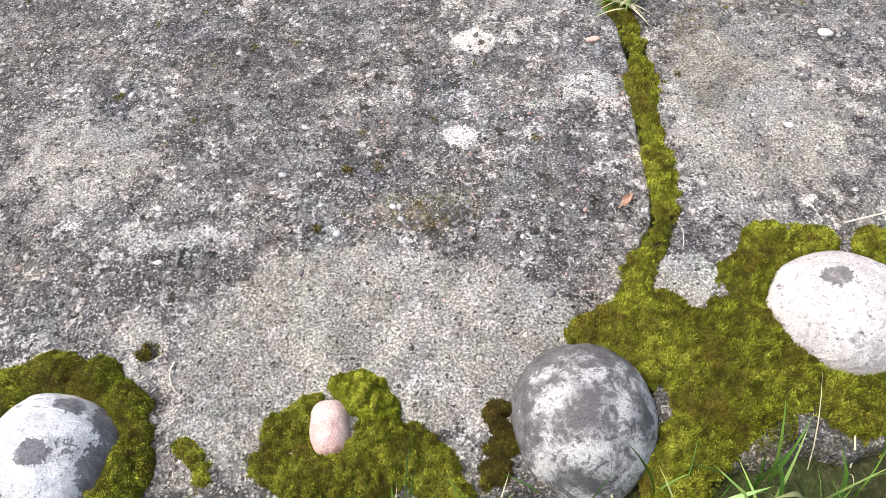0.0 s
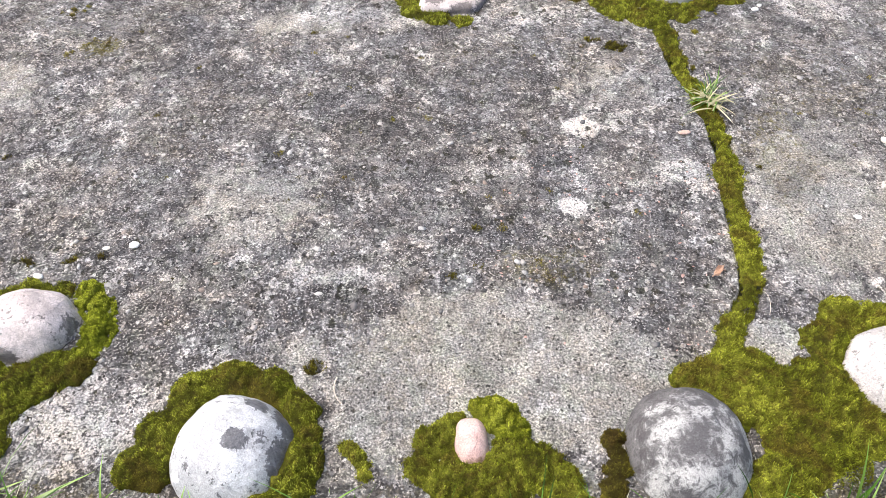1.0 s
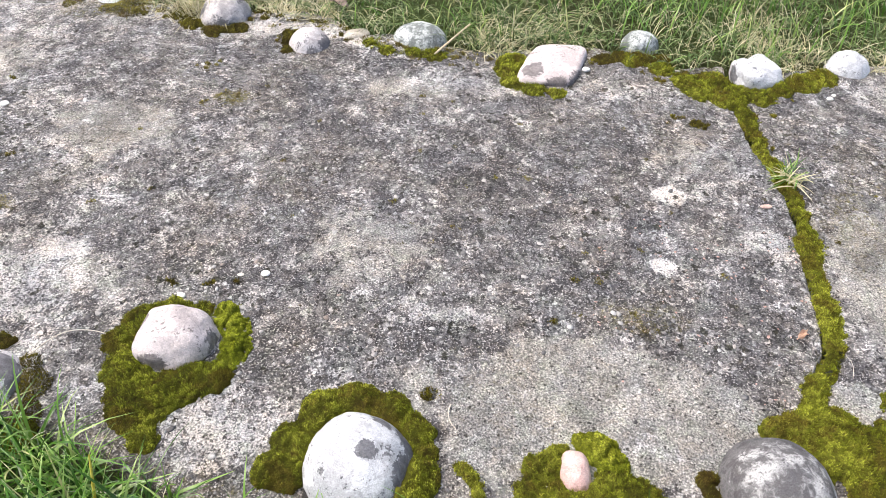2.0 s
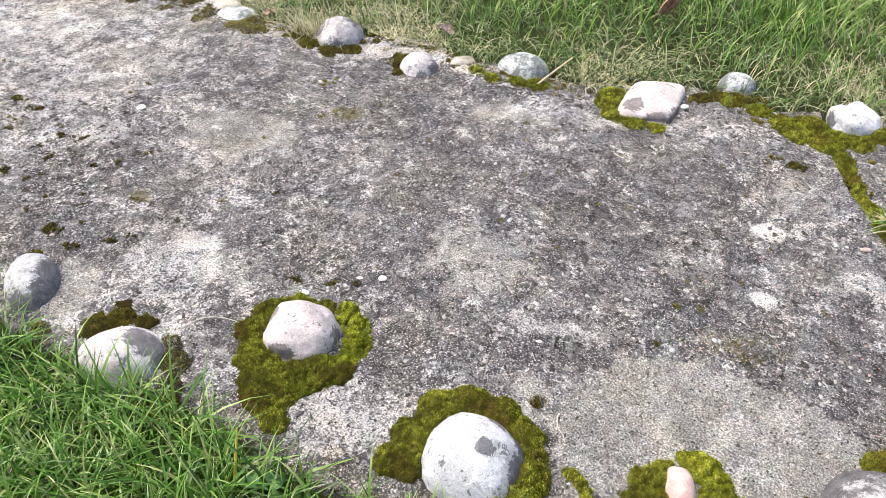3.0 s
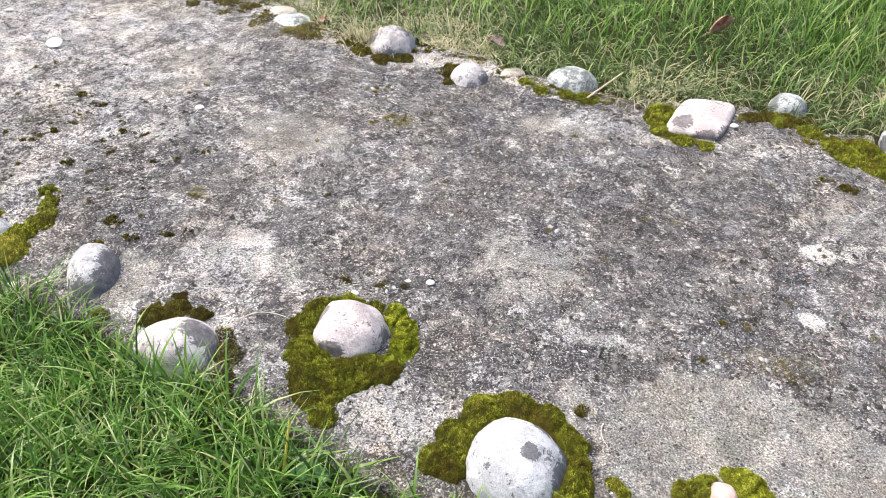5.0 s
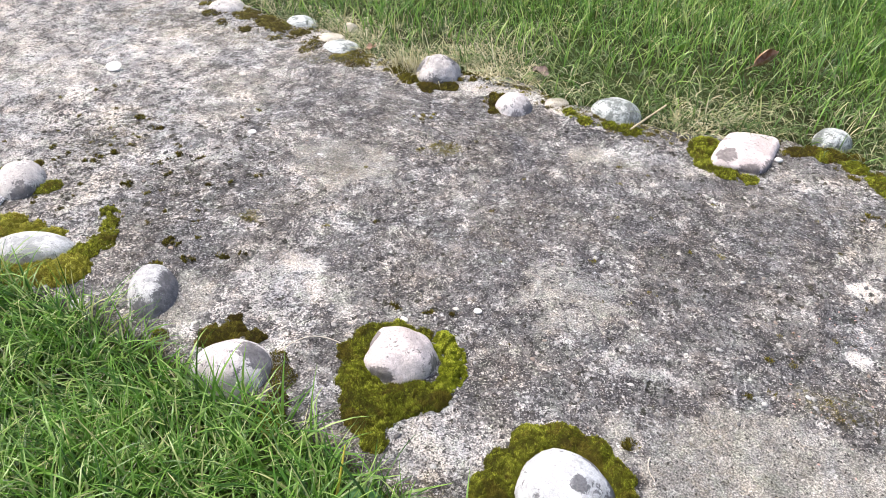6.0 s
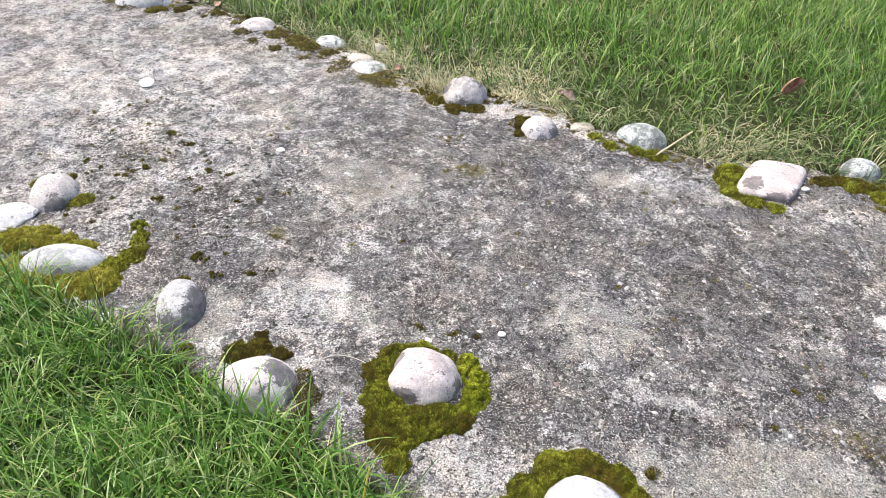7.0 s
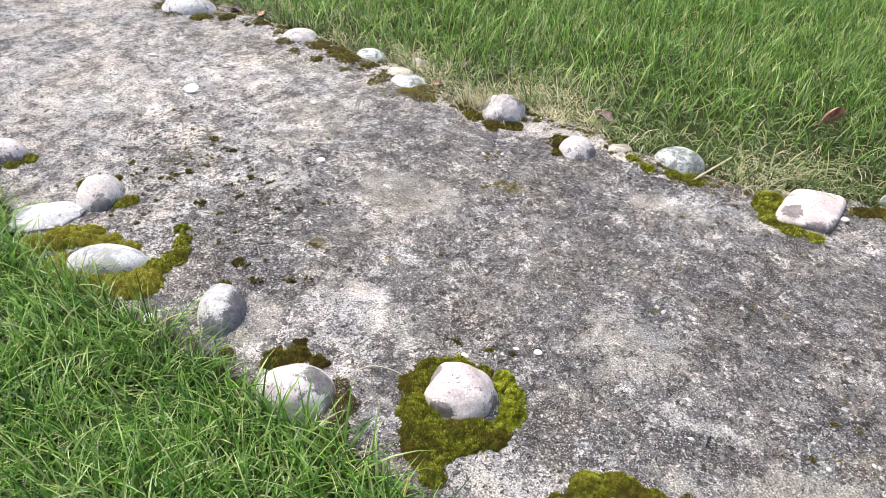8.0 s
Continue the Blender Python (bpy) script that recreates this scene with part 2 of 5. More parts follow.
def soil_material():
    n = Nodes("lawn_soil")
    mid, fine, wide = n.noise(30, 5, 0.6), n.noise(180, 4, 0.7), n.noise(2.0, 4)
    c = n.mix(mid, (0.022, 0.018, 0.011), (0.07, 0.058, 0.034))
    c = n.mix(n.span(fine, 0.5, 0.68, 0.0, 0.5), c, (0.16, 0.13, 0.075))
    c = n.mix(n.span(wide, 0.35, 0.6, 0.25, 0.6), c, n.mix(fine, (0.02, 0.045, 0.009), (0.08, 0.13, 0.028)))
    blades = n.mix(n.span(n.noise(70, 5, 0.75), 0.36, 0.64), (0.014, 0.036, 0.006), (0.105, 0.175, 0.036))
    c = n.mix(n.math("MULTIPLY", n.attr("turf"), 0.95), c, blades)
    return n.finish(c, 0.95, [(mid, 0.02), (fine, 0.005)], 0.1)


def plain_material(name, a, b, scale=120, rough=0.7, bump=0.0008):
    n = Nodes(name)
    f, g = n.noise(scale, 4, 0.6), n.noise(scale * 5, 2)
    c = n.mix(n.span(f, 0.35, 0.65), a, b)
    c = n.mix(1.0, c, n.ramp(g, [(0.3, (0.82, 0.82, 0.82)), (0.7, (1.12, 1.12, 1.12))]), "MULTIPLY")
    return n.finish(c, rough, [(f, bump)], 0.3)


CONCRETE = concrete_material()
SOIL = soil_material()
GREY = stone_material("grey_cobble", (0.122, 0.118, 0.122), (0.51, 0.51, 0.505), (0.085, 0.080, 0.082), 0.75)
WHITE = stone_material("white_cobble", (0.38, 0.38, 0.39), (0.63, 0.63, 0.63), (0.085, 0.082, 0.088), 0.3)
CHALKY = stone_material("chalk_white_cobble", (0.47, 0.48, 0.50), (0.74, 0.75, 0.77), (0.085, 0.083, 0.090), 0.25)
BLUE_WHITE = stone_material("bluish_white_cobble", (0.38, 0.39, 0.40), (0.68, 0.685, 0.69), (0.11, 0.11, 0.115), 0.35)
PINK_WHITE = stone_material("pinkish_white_cobble", (0.40, 0.375, 0.37), (0.66, 0.62, 0.605), (0.10, 0.098, 0.10), 0.35)
BLUSH = stone_material("blush_white_cobble", (0.52, 0.475, 0.465), (0.74, 0.70, 0.69), (0.10, 0.096, 0.10), 0.25)
PINK = stone_material("pink_cobble", (0.53, 0.465, 0.455), (0.75, 0.67, 0.655), (0.11, 0.098, 0.095), 0.4)
BLUE = stone_material("bluish_cobble", (0.19, 0.21, 0.20), (0.68, 0.71, 0.70), (0.075, 0.085, 0.075), 0.5)
CREAM_STONE = stone_material("cream_cobble", (0.44, 0.40, 0.33), (0.62, 0.57, 0.48), (0.15, 0.13, 0.10), 0.35)
SALMON = stone_material("salmon_cobble", (0.61, 0.41, 0.375), (0.72, 0.53, 0.49), (0.34, 0.22, 0.18), 0.10)
SPOTTED = stone_material("spotted_cobble", (0.50, 0.47, 0.46), (0.70, 0.665, 0.645), (0.09, 0.085, 0.09), 0.80)
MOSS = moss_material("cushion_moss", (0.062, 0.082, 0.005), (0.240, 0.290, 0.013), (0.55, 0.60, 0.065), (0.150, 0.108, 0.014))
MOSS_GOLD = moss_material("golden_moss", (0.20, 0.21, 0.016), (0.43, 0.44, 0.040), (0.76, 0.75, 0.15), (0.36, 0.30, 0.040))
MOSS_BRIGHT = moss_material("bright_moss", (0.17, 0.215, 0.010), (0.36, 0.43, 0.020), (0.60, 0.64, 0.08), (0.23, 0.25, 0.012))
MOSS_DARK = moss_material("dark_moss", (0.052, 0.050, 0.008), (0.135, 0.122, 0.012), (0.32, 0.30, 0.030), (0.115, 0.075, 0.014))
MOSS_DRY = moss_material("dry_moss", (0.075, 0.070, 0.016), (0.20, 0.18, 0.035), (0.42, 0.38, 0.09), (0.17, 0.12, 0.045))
# last colour of the green grasses: painted shade at the foot
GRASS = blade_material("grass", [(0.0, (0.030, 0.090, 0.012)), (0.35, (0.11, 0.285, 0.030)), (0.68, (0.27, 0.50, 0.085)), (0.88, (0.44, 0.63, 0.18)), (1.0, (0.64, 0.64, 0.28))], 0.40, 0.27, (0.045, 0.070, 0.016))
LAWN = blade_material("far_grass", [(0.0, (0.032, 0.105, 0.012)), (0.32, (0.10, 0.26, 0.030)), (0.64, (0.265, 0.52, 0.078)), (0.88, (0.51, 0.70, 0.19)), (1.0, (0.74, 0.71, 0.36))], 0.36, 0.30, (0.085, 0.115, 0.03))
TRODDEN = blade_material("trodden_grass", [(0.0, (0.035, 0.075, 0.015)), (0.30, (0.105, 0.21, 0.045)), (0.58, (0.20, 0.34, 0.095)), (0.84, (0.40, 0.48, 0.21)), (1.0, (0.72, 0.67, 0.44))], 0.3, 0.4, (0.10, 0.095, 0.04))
STRAW = blade_material("dry_grass", [(0.0, (0.30, 0.33, 0.14)), (0.35, (0.56, 0.53, 0.30)), (0.65, (0.72, 0.66, 0.44)), (1.0, (0.88, 0.84, 0.66))], 0.25, 0.6, (0.48, 0.41, 0.25))


# ---------------------------------------------------------------- mesh helpers
def mesh_from(name, verts, faces, materials, floats=None, mat_index=None, flat=False):
    """A mesh from arrays: faces is one array of equal polygons, or a list of such arrays."""
    me = bpy.data.meshes.new(name)
    groups = [np.asarray(f, np.int32) for f in (faces if isinstance(faces, list) else [faces]) if len(f)]
    loops = np.concatenate([f.ravel() for f in groups])
    counts = np.concatenate([np.full(len(f), f.shape[1], np.int32) for f in groups])
    me.vertices.add(len(verts))
    me.vertices.foreach_set("co", np.asarray(verts, np.float32).ravel())
    me.loops.add(len(loops))
    me.loops.foreach_set("vertex_index", loops)
    me.polygons.add(len(counts))
    starts = np.concatenate(([0], np.cumsum(counts)[:-1])).astype(np.int32)
    me.polygons.foreach_set("loop_start", starts)
    me.polygons.foreach_set("loop_total", counts)
    me.polygons.foreach_set("use_smooth", np.full(len(counts), not flat))
    for m in materials:
        me.materials.append(m)
    if mat_index is not None:
        me.polygons.foreach_set("material_index", np.asarray(mat_index, np.int32))
    for key, values in (floats or {}).items():
        me.attributes.new(key, "FLOAT", "POINT").data.foreach_set("value", np.asarray(values, np.float32))
    me.update(calc_edges=True)
    me.validate()
    return me


def grid_faces(nx, ny):
    i, j = np.meshgrid(np.arange(nx - 1), np.arange(ny - 1), indexing="ij")
    a = i * ny + j
    return np.stack([a, a + ny, a + ny + 1, a + 1], -1).reshape(-1, 4)


def part(name, me, parent, label=""):
    ob = new(name, me)
    ob.parent = parent
    return tagged(ob, label)


# ---------------------------------------------------------------- plan of the path
def near_edge(x):
    return np.interp(x, [-6, -2.4, -1.6, -1.45, -1.15, -0.94, -0.7, -0.53, -0.25, 0.0, 0.2, 0.4, 0.8, 3.0],
                     [0.64, 0.49, 0.355, 0.278, 0.235, 0.196, 0.158, 0.115, 0.105, 0.150, 0.175, 0.205, 0.25, 0.42])


def far_edge(x):
    return np.interp(x, [-6, -2.4, -1.86, -1.53, -1.26, -1.07, -0.85, -0.67, -0.58, -0.34, -0.09, 0.06, 0.32, 0.8, 3.0],
                     [2.1, 1.50, 1.42, 1.36, 1.30, 1.22, 1.23, 1.21, 1.16, 1.13, 1.19, 1.13, 1.18, 1.25, 1.5])


def joint(y):
    return np.interp(y, [0.0, 0.34, 0.38, 0.414, 0.442, 0.488, 0.57, 0.62, 0.68, 0.74, 0.80, 0.88, 0.956, 1.05, 1.4],
                     [0.15, 0.165, 0.180, 0.200, 0.214, 0.219, 0.219, 0.221, 0.226, 0.222, 0.211, 0.190, 0.178, 0.170, 0.16])


# ---------------------------------------------------------------- ground
def build_ground():
    u = np.linspace(-1, 1, 241)
    xs = -0.6 + 1.9 * u + 900 * np.sign(u) * np.abs(u) ** 9
    ys = 0.7 + 1.7 * u + 900 * np.sign(u) * np.abs(u) ** 9
    X, Y = np.meshgrid(xs, ys, indexing="ij")
    inside = np.minimum(Y - near_edge(X), far_edge(X) - Y)
    Z = -0.014 + 0.012 * fbm(X, Y, 4, 3, 5) + 0.006 * fbm(X, Y, 22, 2, 6)
    Z = np.where((X > -9.0) & (X < 5.4), Z - 0.075 * smooth(0.0, 0.06, inside), -0.02)
    away = np.maximum(np.maximum(-2.1 - X, X - 0.5), np.maximum(-0.2 - Y, Y - 2.1))
    turf = smooth(-0.2, 0.5, away + 0.5 * fbm(X, Y, 1.3, 3, 8))
    me = mesh_from("ground", np.stack([X, Y, Z], -1).reshape(-1, 3), grid_faces(241, 241), [SOIL], {"turf": turf.ravel()})
    tagged(new("ground", me), "brown lawn soil under the grass, reaching far out", "ground", kind="structure")


build_ground()


# ---------------------------------------------------------------- the concrete path: two slabs with a mossy joint
def spot(X, Y, x, y, rx, ry, seed, soft=0.35, ragged=0.5):
    """A stain of uneven outline, from 0 to 1."""
    d = np.sqrt(((X - x) / rx) ** 2 + ((Y - y) / ry) ** 2)
    d = d + ragged * fbm(X, Y, 0.9 / min(rx, ry), 4, seed)
    return 1 - smooth(1 - soft, 1 + soft, d)


def stains(X, Y):
    """Where the concrete is crusted pale, filmed dark, rubbed clean or green."""
    k = [100]

    def s(*a, **kw):
        k[0] += 7
        return spot(X, Y, *a, k[0], **kw)

    pale = 0.5 + 0.75 * fbm(X, Y, 5, 5, 21, 0.6)
    pale = np.clip(pale, 0, 1) * (0.55 - 0.16 * smooth(-0.45, -0.15, X))
    pale += 1.3 * s(-0.875, 0.459, 0.034, 0.022) + 0.7 * s(-0.800, 0.426, 0.034, 0.022) + 0.3 * s(-0.872, 0.385, 0.090, 0.060)
    pale += 2.4 * s(0.020, 0.731, 0.026, 0.024, soft=0.25) + 1.7 * s(0.0, 0.566, 0.018, 0.014) + 0.9 * s(0.164, 0.646, 0.034, 0.03)
    pale += 0.8 * s(-1.200, 0.693, 0.045, 0.042) + 0.85 * s(-0.552, 0.208, 0.060, 0.050) + 0.2 * s(-0.539, 0.125, 0.055, 0.035)
    pale += 0.5 * s(-0.30, 0.424, 0.05, 0.02) + 0.5 * s(-0.35, 1.0, 0.14, 0.03) + 0.25 * s(0.0, 1.0, 0.14, 0.03)
    pale += 1.2 * s(-0.72, 1.150, 0.11, 0.034) + 1.1 * s(-0.585, 1.125, 0.045, 0.035) + 0.6 * s(-0.85, 1.13, 0.14, 0.03) + 0.8 * s(0.45, 1.08, 0.07, 0.05)
    pale *= (1 - 0.35 * smooth(0.20, 0.26, X))
    clean = 0.9 * s(-0.945, 0.752, 0.125, 0.085) + 0.7 * s(-0.437, 0.546, 0.085, 0.075) + 0.9 * s(-0.445, 0.968, 0.085, 0.035)
    clean += 1.0 * s(-0.110, 0.300, 0.215, 0.105, soft=0.12, ragged=0.35) + 0.9 * s(-1.013, 0.315, 0.060, 0.062)
    clean += 1.0 * s(0.225, 0.372, 0.032, 0.034) + 0.9 * s(0.360, 0.590, 0.12, 0.15) + 0.7 * s(-1.777, 0.82, 0.20, 0.09) + 0.5 * s(-1.6, 1.05, 0.25, 0.10)
    clean += 0.6 * s(-1.30, 0.90, 0.12, 0.10) + 0.9 * s(-0.83, 0.415, 0.075, 0.032) + 0.6 * s(0.06, 0.83, 0.09, 0.05)
    dark = np.clip(0.45 + 0.9 * fbm(X, Y, 3.2, 4, 55), 0, 1) * 0.7
    dark += 0.9 * s(-0.300, 0.385, 0.085, 0.028) + 0.7 * s(-0.47, 0.330, 0.085, 0.055) + 0.8 * s(-0.222, 0.385, 0.022, 0.015)
    dark += 0.5 * s(-0.643, 0.45, 0.10, 0.05) + 0.6 * s(-0.70, 0.60, 0.18, 0.10) + 0.5 * s(-0.10, 0.50, 0.12, 0.07) + 0.4 * s(-0.3, 0.8, 0.3, 0.1)
    dark += 0.7 * s(-1.10, 0.43, 0.12, 0.07) + 0.5 * s(-1.15, 0.60, 0.12, 0.10) + 0.7 * s(-0.295, 0.235, 0.03, 0.04)
    green = 0.35 * np.clip(fbm(X, Y, 7, 4, 77) + 0.1, 0, 1)
    green += 0.8 * s(-0.769, 0.880, 0.040, 0.028) + 0.9 * s(-1.029, 0.538, 0.028, 0.014) + 0.6 * s(-0.03, 0.46, 0.06, 0.03)
    green += 0.35 * s(-1.42, 0.70, 0.10, 0.12) + 0.4 * s(-1.55, 1.19, 0.26, 0.07) + 0.6 * s(-1.2, 1.17, 0.1, 0.05)
    green += 0.35 * s(0.42, 0.88, 0.10, 0.10, soft=0.8) + 0.5 * s(0.30, 0.70, 0.05, 0.10)
    edge = np.minimum(Y - near_edge(X), far_edge(X) - Y)
    green += 0.5 * (1 - smooth(0.0, 0.07, edge))
    dark += 0.8 * (1 - smooth(0.01, 0.09, Y - near_edge(X)))
    pale += 0.50 * (1 - smooth(-1.70, -0.95, X))
    pale *= 0.85 + 0.15 * smooth(0.03, 0.16, Y - near_edge(X))
    pale += 0.32 * (1 - smooth(0.0, 0.10, far_edge(X) - Y + 0.06 * fbm(X, Y, 8, 3, 91)))
    pits = 0.6 * np.clip(fbm(X, Y, 4, 3, 121), 0, 1) + 1.0 * s(-1.30, 0.60, 0.26, 0.20) + 0.8 * s(-0.25, 1.03, 0.3, 0.06) + 0.7 * s(0.02, 0.60, 0.16, 0.20) + 0.7 * s(-0.68, 0.44, 0.10, 0.03)
    return {"pits": pits, "pale": pale, "clean": np.clip(clean, 0, 1), "dark": dark, "green": green}


# round sockets and holes in the surface: x, y, radius, depth
HOLES = [(-0.300, 0.298, 0.012, 0.010), (-0.921, 0.629, 0.008, 0.006), (-0.988, 0.681, 0.005, 0.005), (0.085, 0.94, 0.016, 0.008),
         (-0.115, 0.247, 0.008, 0.006), (-0.64, 0.432, 0.010, 0.006), (-0.60, 0.440, 0.008, 0.006), (-0.758, 0.518, 0.010, 0.005)]


def slab_height(X, Y):
    Z = 0.0022 * fbm(X, Y, 5, 3, 31) + 0.0016 * fbm(X, Y, 45, 3, 33) + 0.0010 * fbm(X, Y, 130, 2, 35)
    for x, y, r, depth in HOLES:
        Z = Z - depth * (1 - smooth(0.4, 1.0, np.hypot(X - x, (Y - y) * 1.3) / r + 0.35 * fbm(X, Y, 90, 2, 37)))
    return Z


def build_slab(side, label):
    fine = np.arange(-2.45, 0.62, 0.0045)
    xs = np.concatenate([-2.45 - 0.0045 * np.cumsum(1.08 ** np.arange(62))[::-1], fine, 0.62 + 0.0045 * np.cumsum(1.08 ** np.arange(58))])
    ys = np.concatenate([np.arange(0.0, 1.52, 0.0045), 1.52 + 0.0045 * np.cumsum(1.10 ** np.arange(30))])
    X, Y = np.meshgrid(xs, ys, indexing="ij")
    wob = 0.012 * fbm(X, Y, 14, 4, 41)
    gap = (joint(Y) - X if side < 0 else X - joint(Y)) - 0.006 + 0.4 * wob
    inside = np.minimum(np.minimum(Y - near_edge(X), far_edge(X) - Y) + 2.2 * wob, gap)
    Z = slab_height(X, Y) - 0.055 * (1 - smooth(-0.006, 0.010, inside))
    keep = (inside > -0.014)
    faces = grid_faces(len(xs), len(ys))
    flat = keep.ravel()
    faces = faces[flat[faces].any(1)]
    used = np.zeros(X.size, bool)
    used[faces.ravel()] = True
    index = np.cumsum(used) - 1
    V = np.stack([X, Y, Z], -1).reshape(-1, 3)[used]
    floats = {k: v.ravel()[used] for k, v in stains(X, Y).items()}
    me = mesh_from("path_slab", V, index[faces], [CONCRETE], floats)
    tagged(new("path_slab", me), label, "concrete path", "slabs of the path", "structure")


build_slab(-1, "weathered grey concrete path slab with pale lichen flecks and pits")
build_slab(1, "weathered grey concrete slab beyond a mossy joint")


# ---------------------------------------------------------------- cobbles along both edges
def build_cobble(x, y, a, b, h, turn, mat, label, marks=(), square=2.0, seed=0, fine=5, lump=0.06, group="cobbles along the near edge", lean=(0, 0), shear=0.0):
    """A half-buried cobble: a, b half its length and width, h its height over the ground.
    marks: dark blotches, lichen and painted shade alike, as (direction x, y, z, reach)."""
    bm = bmesh.new()
    bmesh.ops.create_icosphere(bm, subdivisions=fine, radius=1.0)
    V = np.array([v.co for v in bm.verts])
    F = np.array([[v.index for v in f.verts] for f in bm.faces])
    bm.free()
    scale = 1.0 / (np.abs(V) ** square).sum(1) ** (1.0 / square)
    off = Vector((seed * 3.7, seed * 1.9, seed * 5.3))
    big = np.array([noise.noise(Vector(v) * 1.1 + off) + 0.45 * noise.noise(Vector(v) * 2.6 + off) for v in V])
    small = np.array([noise.noise(Vector(v) * 8 + off) + 0.6 * noise.noise(Vector(v) * 19 + off) for v in V])
    rad = scale * (1 + lump * 1.6 * big + 0.013 * small)
    blotch = np.full(len(V), 0.10) + 0.25 * big
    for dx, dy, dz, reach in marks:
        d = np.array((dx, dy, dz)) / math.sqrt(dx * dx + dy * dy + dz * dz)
        blotch = np.maximum(blotch, 1.28 * (1 - smooth(0.35 * reach, 1.45 * reach, np.arccos(np.clip(V @ d, -1, 1)) + 0.25 * big)))
    below, h, a, b = 0.9 * h, 1.26 * h, 1.025 * a, 1.025 * b
    P = V * rad[:, None]
    P[:, 2] = np.where(P[:, 2] < 0, P[:, 2] * below, P[:, 2] * h) + 0.0
    P[:, 0] *= a
    P[:, 1] *= b
    P[:, 0] += shear * P[:, 1]
    P[:, 2] += lean[0] * P[:, 0] + lean[1] * P[:, 1]
    me = mesh_from("cobble", P, F, [mat], {"blotch": blotch})
    ob = new("cobble", me)
    ob.matrix_world = pose(x, y, -0.003 - 0.2 * h, 0, 0, turn)
    STONES.append((x, y, a, b, turn))
    return tagged(ob, label, "cobble", group)


STONES = []
FAR = "cobbles along the far edge"
build_cobble(-1.781, 0.492, 0.053, 0.043, 0.040, 0, PINK, "pinkish grey cobble set in the path with moss round it", ((1, -0.6, 0, 0.8),), seed=1, fine=4)
build_cobble(-1.492, 0.473, 0.042, 0.057, 0.036, 40, SPOTTED, "rounded pale grey cobble with lichen speckles", ((0.2, -0.8, 0.3, 0.6),), seed=2, square=2.4)
build_cobble(-1.531, 0.371, 0.060, 0.044, 0.012, 25, CHALKY, "flat white cobble low in the concrete", seed=3, lump=0.14, square=2.8)
build_cobble(-1.330, 0.322, 0.071, 0.041, 0.032, 27, BLUE_WHITE, "long white and grey cobble ringed by yellow moss", ((-0.1, -0.9, 0.35, 0.45),), seed=4, lump=0.03)
# marks low on its sides: dark grey skin with shade painted in
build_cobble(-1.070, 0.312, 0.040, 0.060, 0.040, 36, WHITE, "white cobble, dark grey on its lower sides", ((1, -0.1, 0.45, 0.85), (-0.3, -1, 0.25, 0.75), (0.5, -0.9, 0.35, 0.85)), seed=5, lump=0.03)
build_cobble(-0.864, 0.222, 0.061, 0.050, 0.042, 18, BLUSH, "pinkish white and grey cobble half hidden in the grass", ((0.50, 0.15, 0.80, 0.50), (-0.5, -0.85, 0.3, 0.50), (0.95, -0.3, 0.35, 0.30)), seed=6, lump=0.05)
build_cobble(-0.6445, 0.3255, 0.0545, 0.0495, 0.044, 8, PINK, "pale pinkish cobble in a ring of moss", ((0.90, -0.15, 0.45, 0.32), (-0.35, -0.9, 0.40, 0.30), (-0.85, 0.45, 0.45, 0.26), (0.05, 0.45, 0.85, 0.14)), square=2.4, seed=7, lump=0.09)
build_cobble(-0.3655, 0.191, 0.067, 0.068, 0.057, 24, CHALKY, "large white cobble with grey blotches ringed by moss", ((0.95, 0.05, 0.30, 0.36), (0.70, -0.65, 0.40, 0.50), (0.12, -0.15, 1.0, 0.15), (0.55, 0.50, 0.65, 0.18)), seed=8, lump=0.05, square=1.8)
build_cobble(-0.119, 0.220, 0.0185, 0.027, 0.020, 6, SALMON, "small smooth salmon-pink cobble in moss", seed=9, fine=4, square=2.6, lump=0.05)
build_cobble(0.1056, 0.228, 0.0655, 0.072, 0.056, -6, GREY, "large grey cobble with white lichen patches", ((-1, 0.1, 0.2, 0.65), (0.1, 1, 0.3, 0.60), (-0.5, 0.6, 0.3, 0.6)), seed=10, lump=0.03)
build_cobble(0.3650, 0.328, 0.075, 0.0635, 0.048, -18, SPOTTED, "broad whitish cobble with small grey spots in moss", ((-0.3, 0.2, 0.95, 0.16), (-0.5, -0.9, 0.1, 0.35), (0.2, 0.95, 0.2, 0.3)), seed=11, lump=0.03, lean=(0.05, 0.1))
build_cobble(-1.997, 1.346, 0.088, 0.058, 0.040, 18, WHITE, "wide pale cobble at the far path edge", seed=12, fine=4, group=FAR)
build_cobble(-1.584, 1.332, 0.050, 0.042, 0.022, 20, SPOTTED, "pale grey cobble beside the lawn", seed=13, fine=4, group=FAR)
build_cobble(-1.346, 1.320, 0.043, 0.034, 0.018, 10, BLUE, "bluish grey cobble half covered by grass", seed=14, fine=4, group=FAR)
build_cobble(-1.180, 1.226, 0.048, 0.040, 0.015, 10, BLUE, "low grey cobble sunk beside the lawn", seed=15, fine=4, group=FAR)
build_cobble(-0.900, 1.183, 0.058, 0.053, 0.048, 18, PINK_WHITE, "rounded grey cobble with white lichen beside dry grass", ((0.5, 0.1, 0.8, 0.4), (-0.8, 0.2, 0.5, 0.4), (-0.2, -1, 0.1, 0.5)), seed=16, group=FAR, lump=0.09)
build_cobble(-0.685, 1.096, 0.0435, 0.040, 0.035, 15, BLUSH, "whitish cobble with a grey side", ((0.85, -0.4, 0.25, 0.60), (0.2, -1, 0.05, 0.5)), seed=17, group=FAR, lump=0.04)
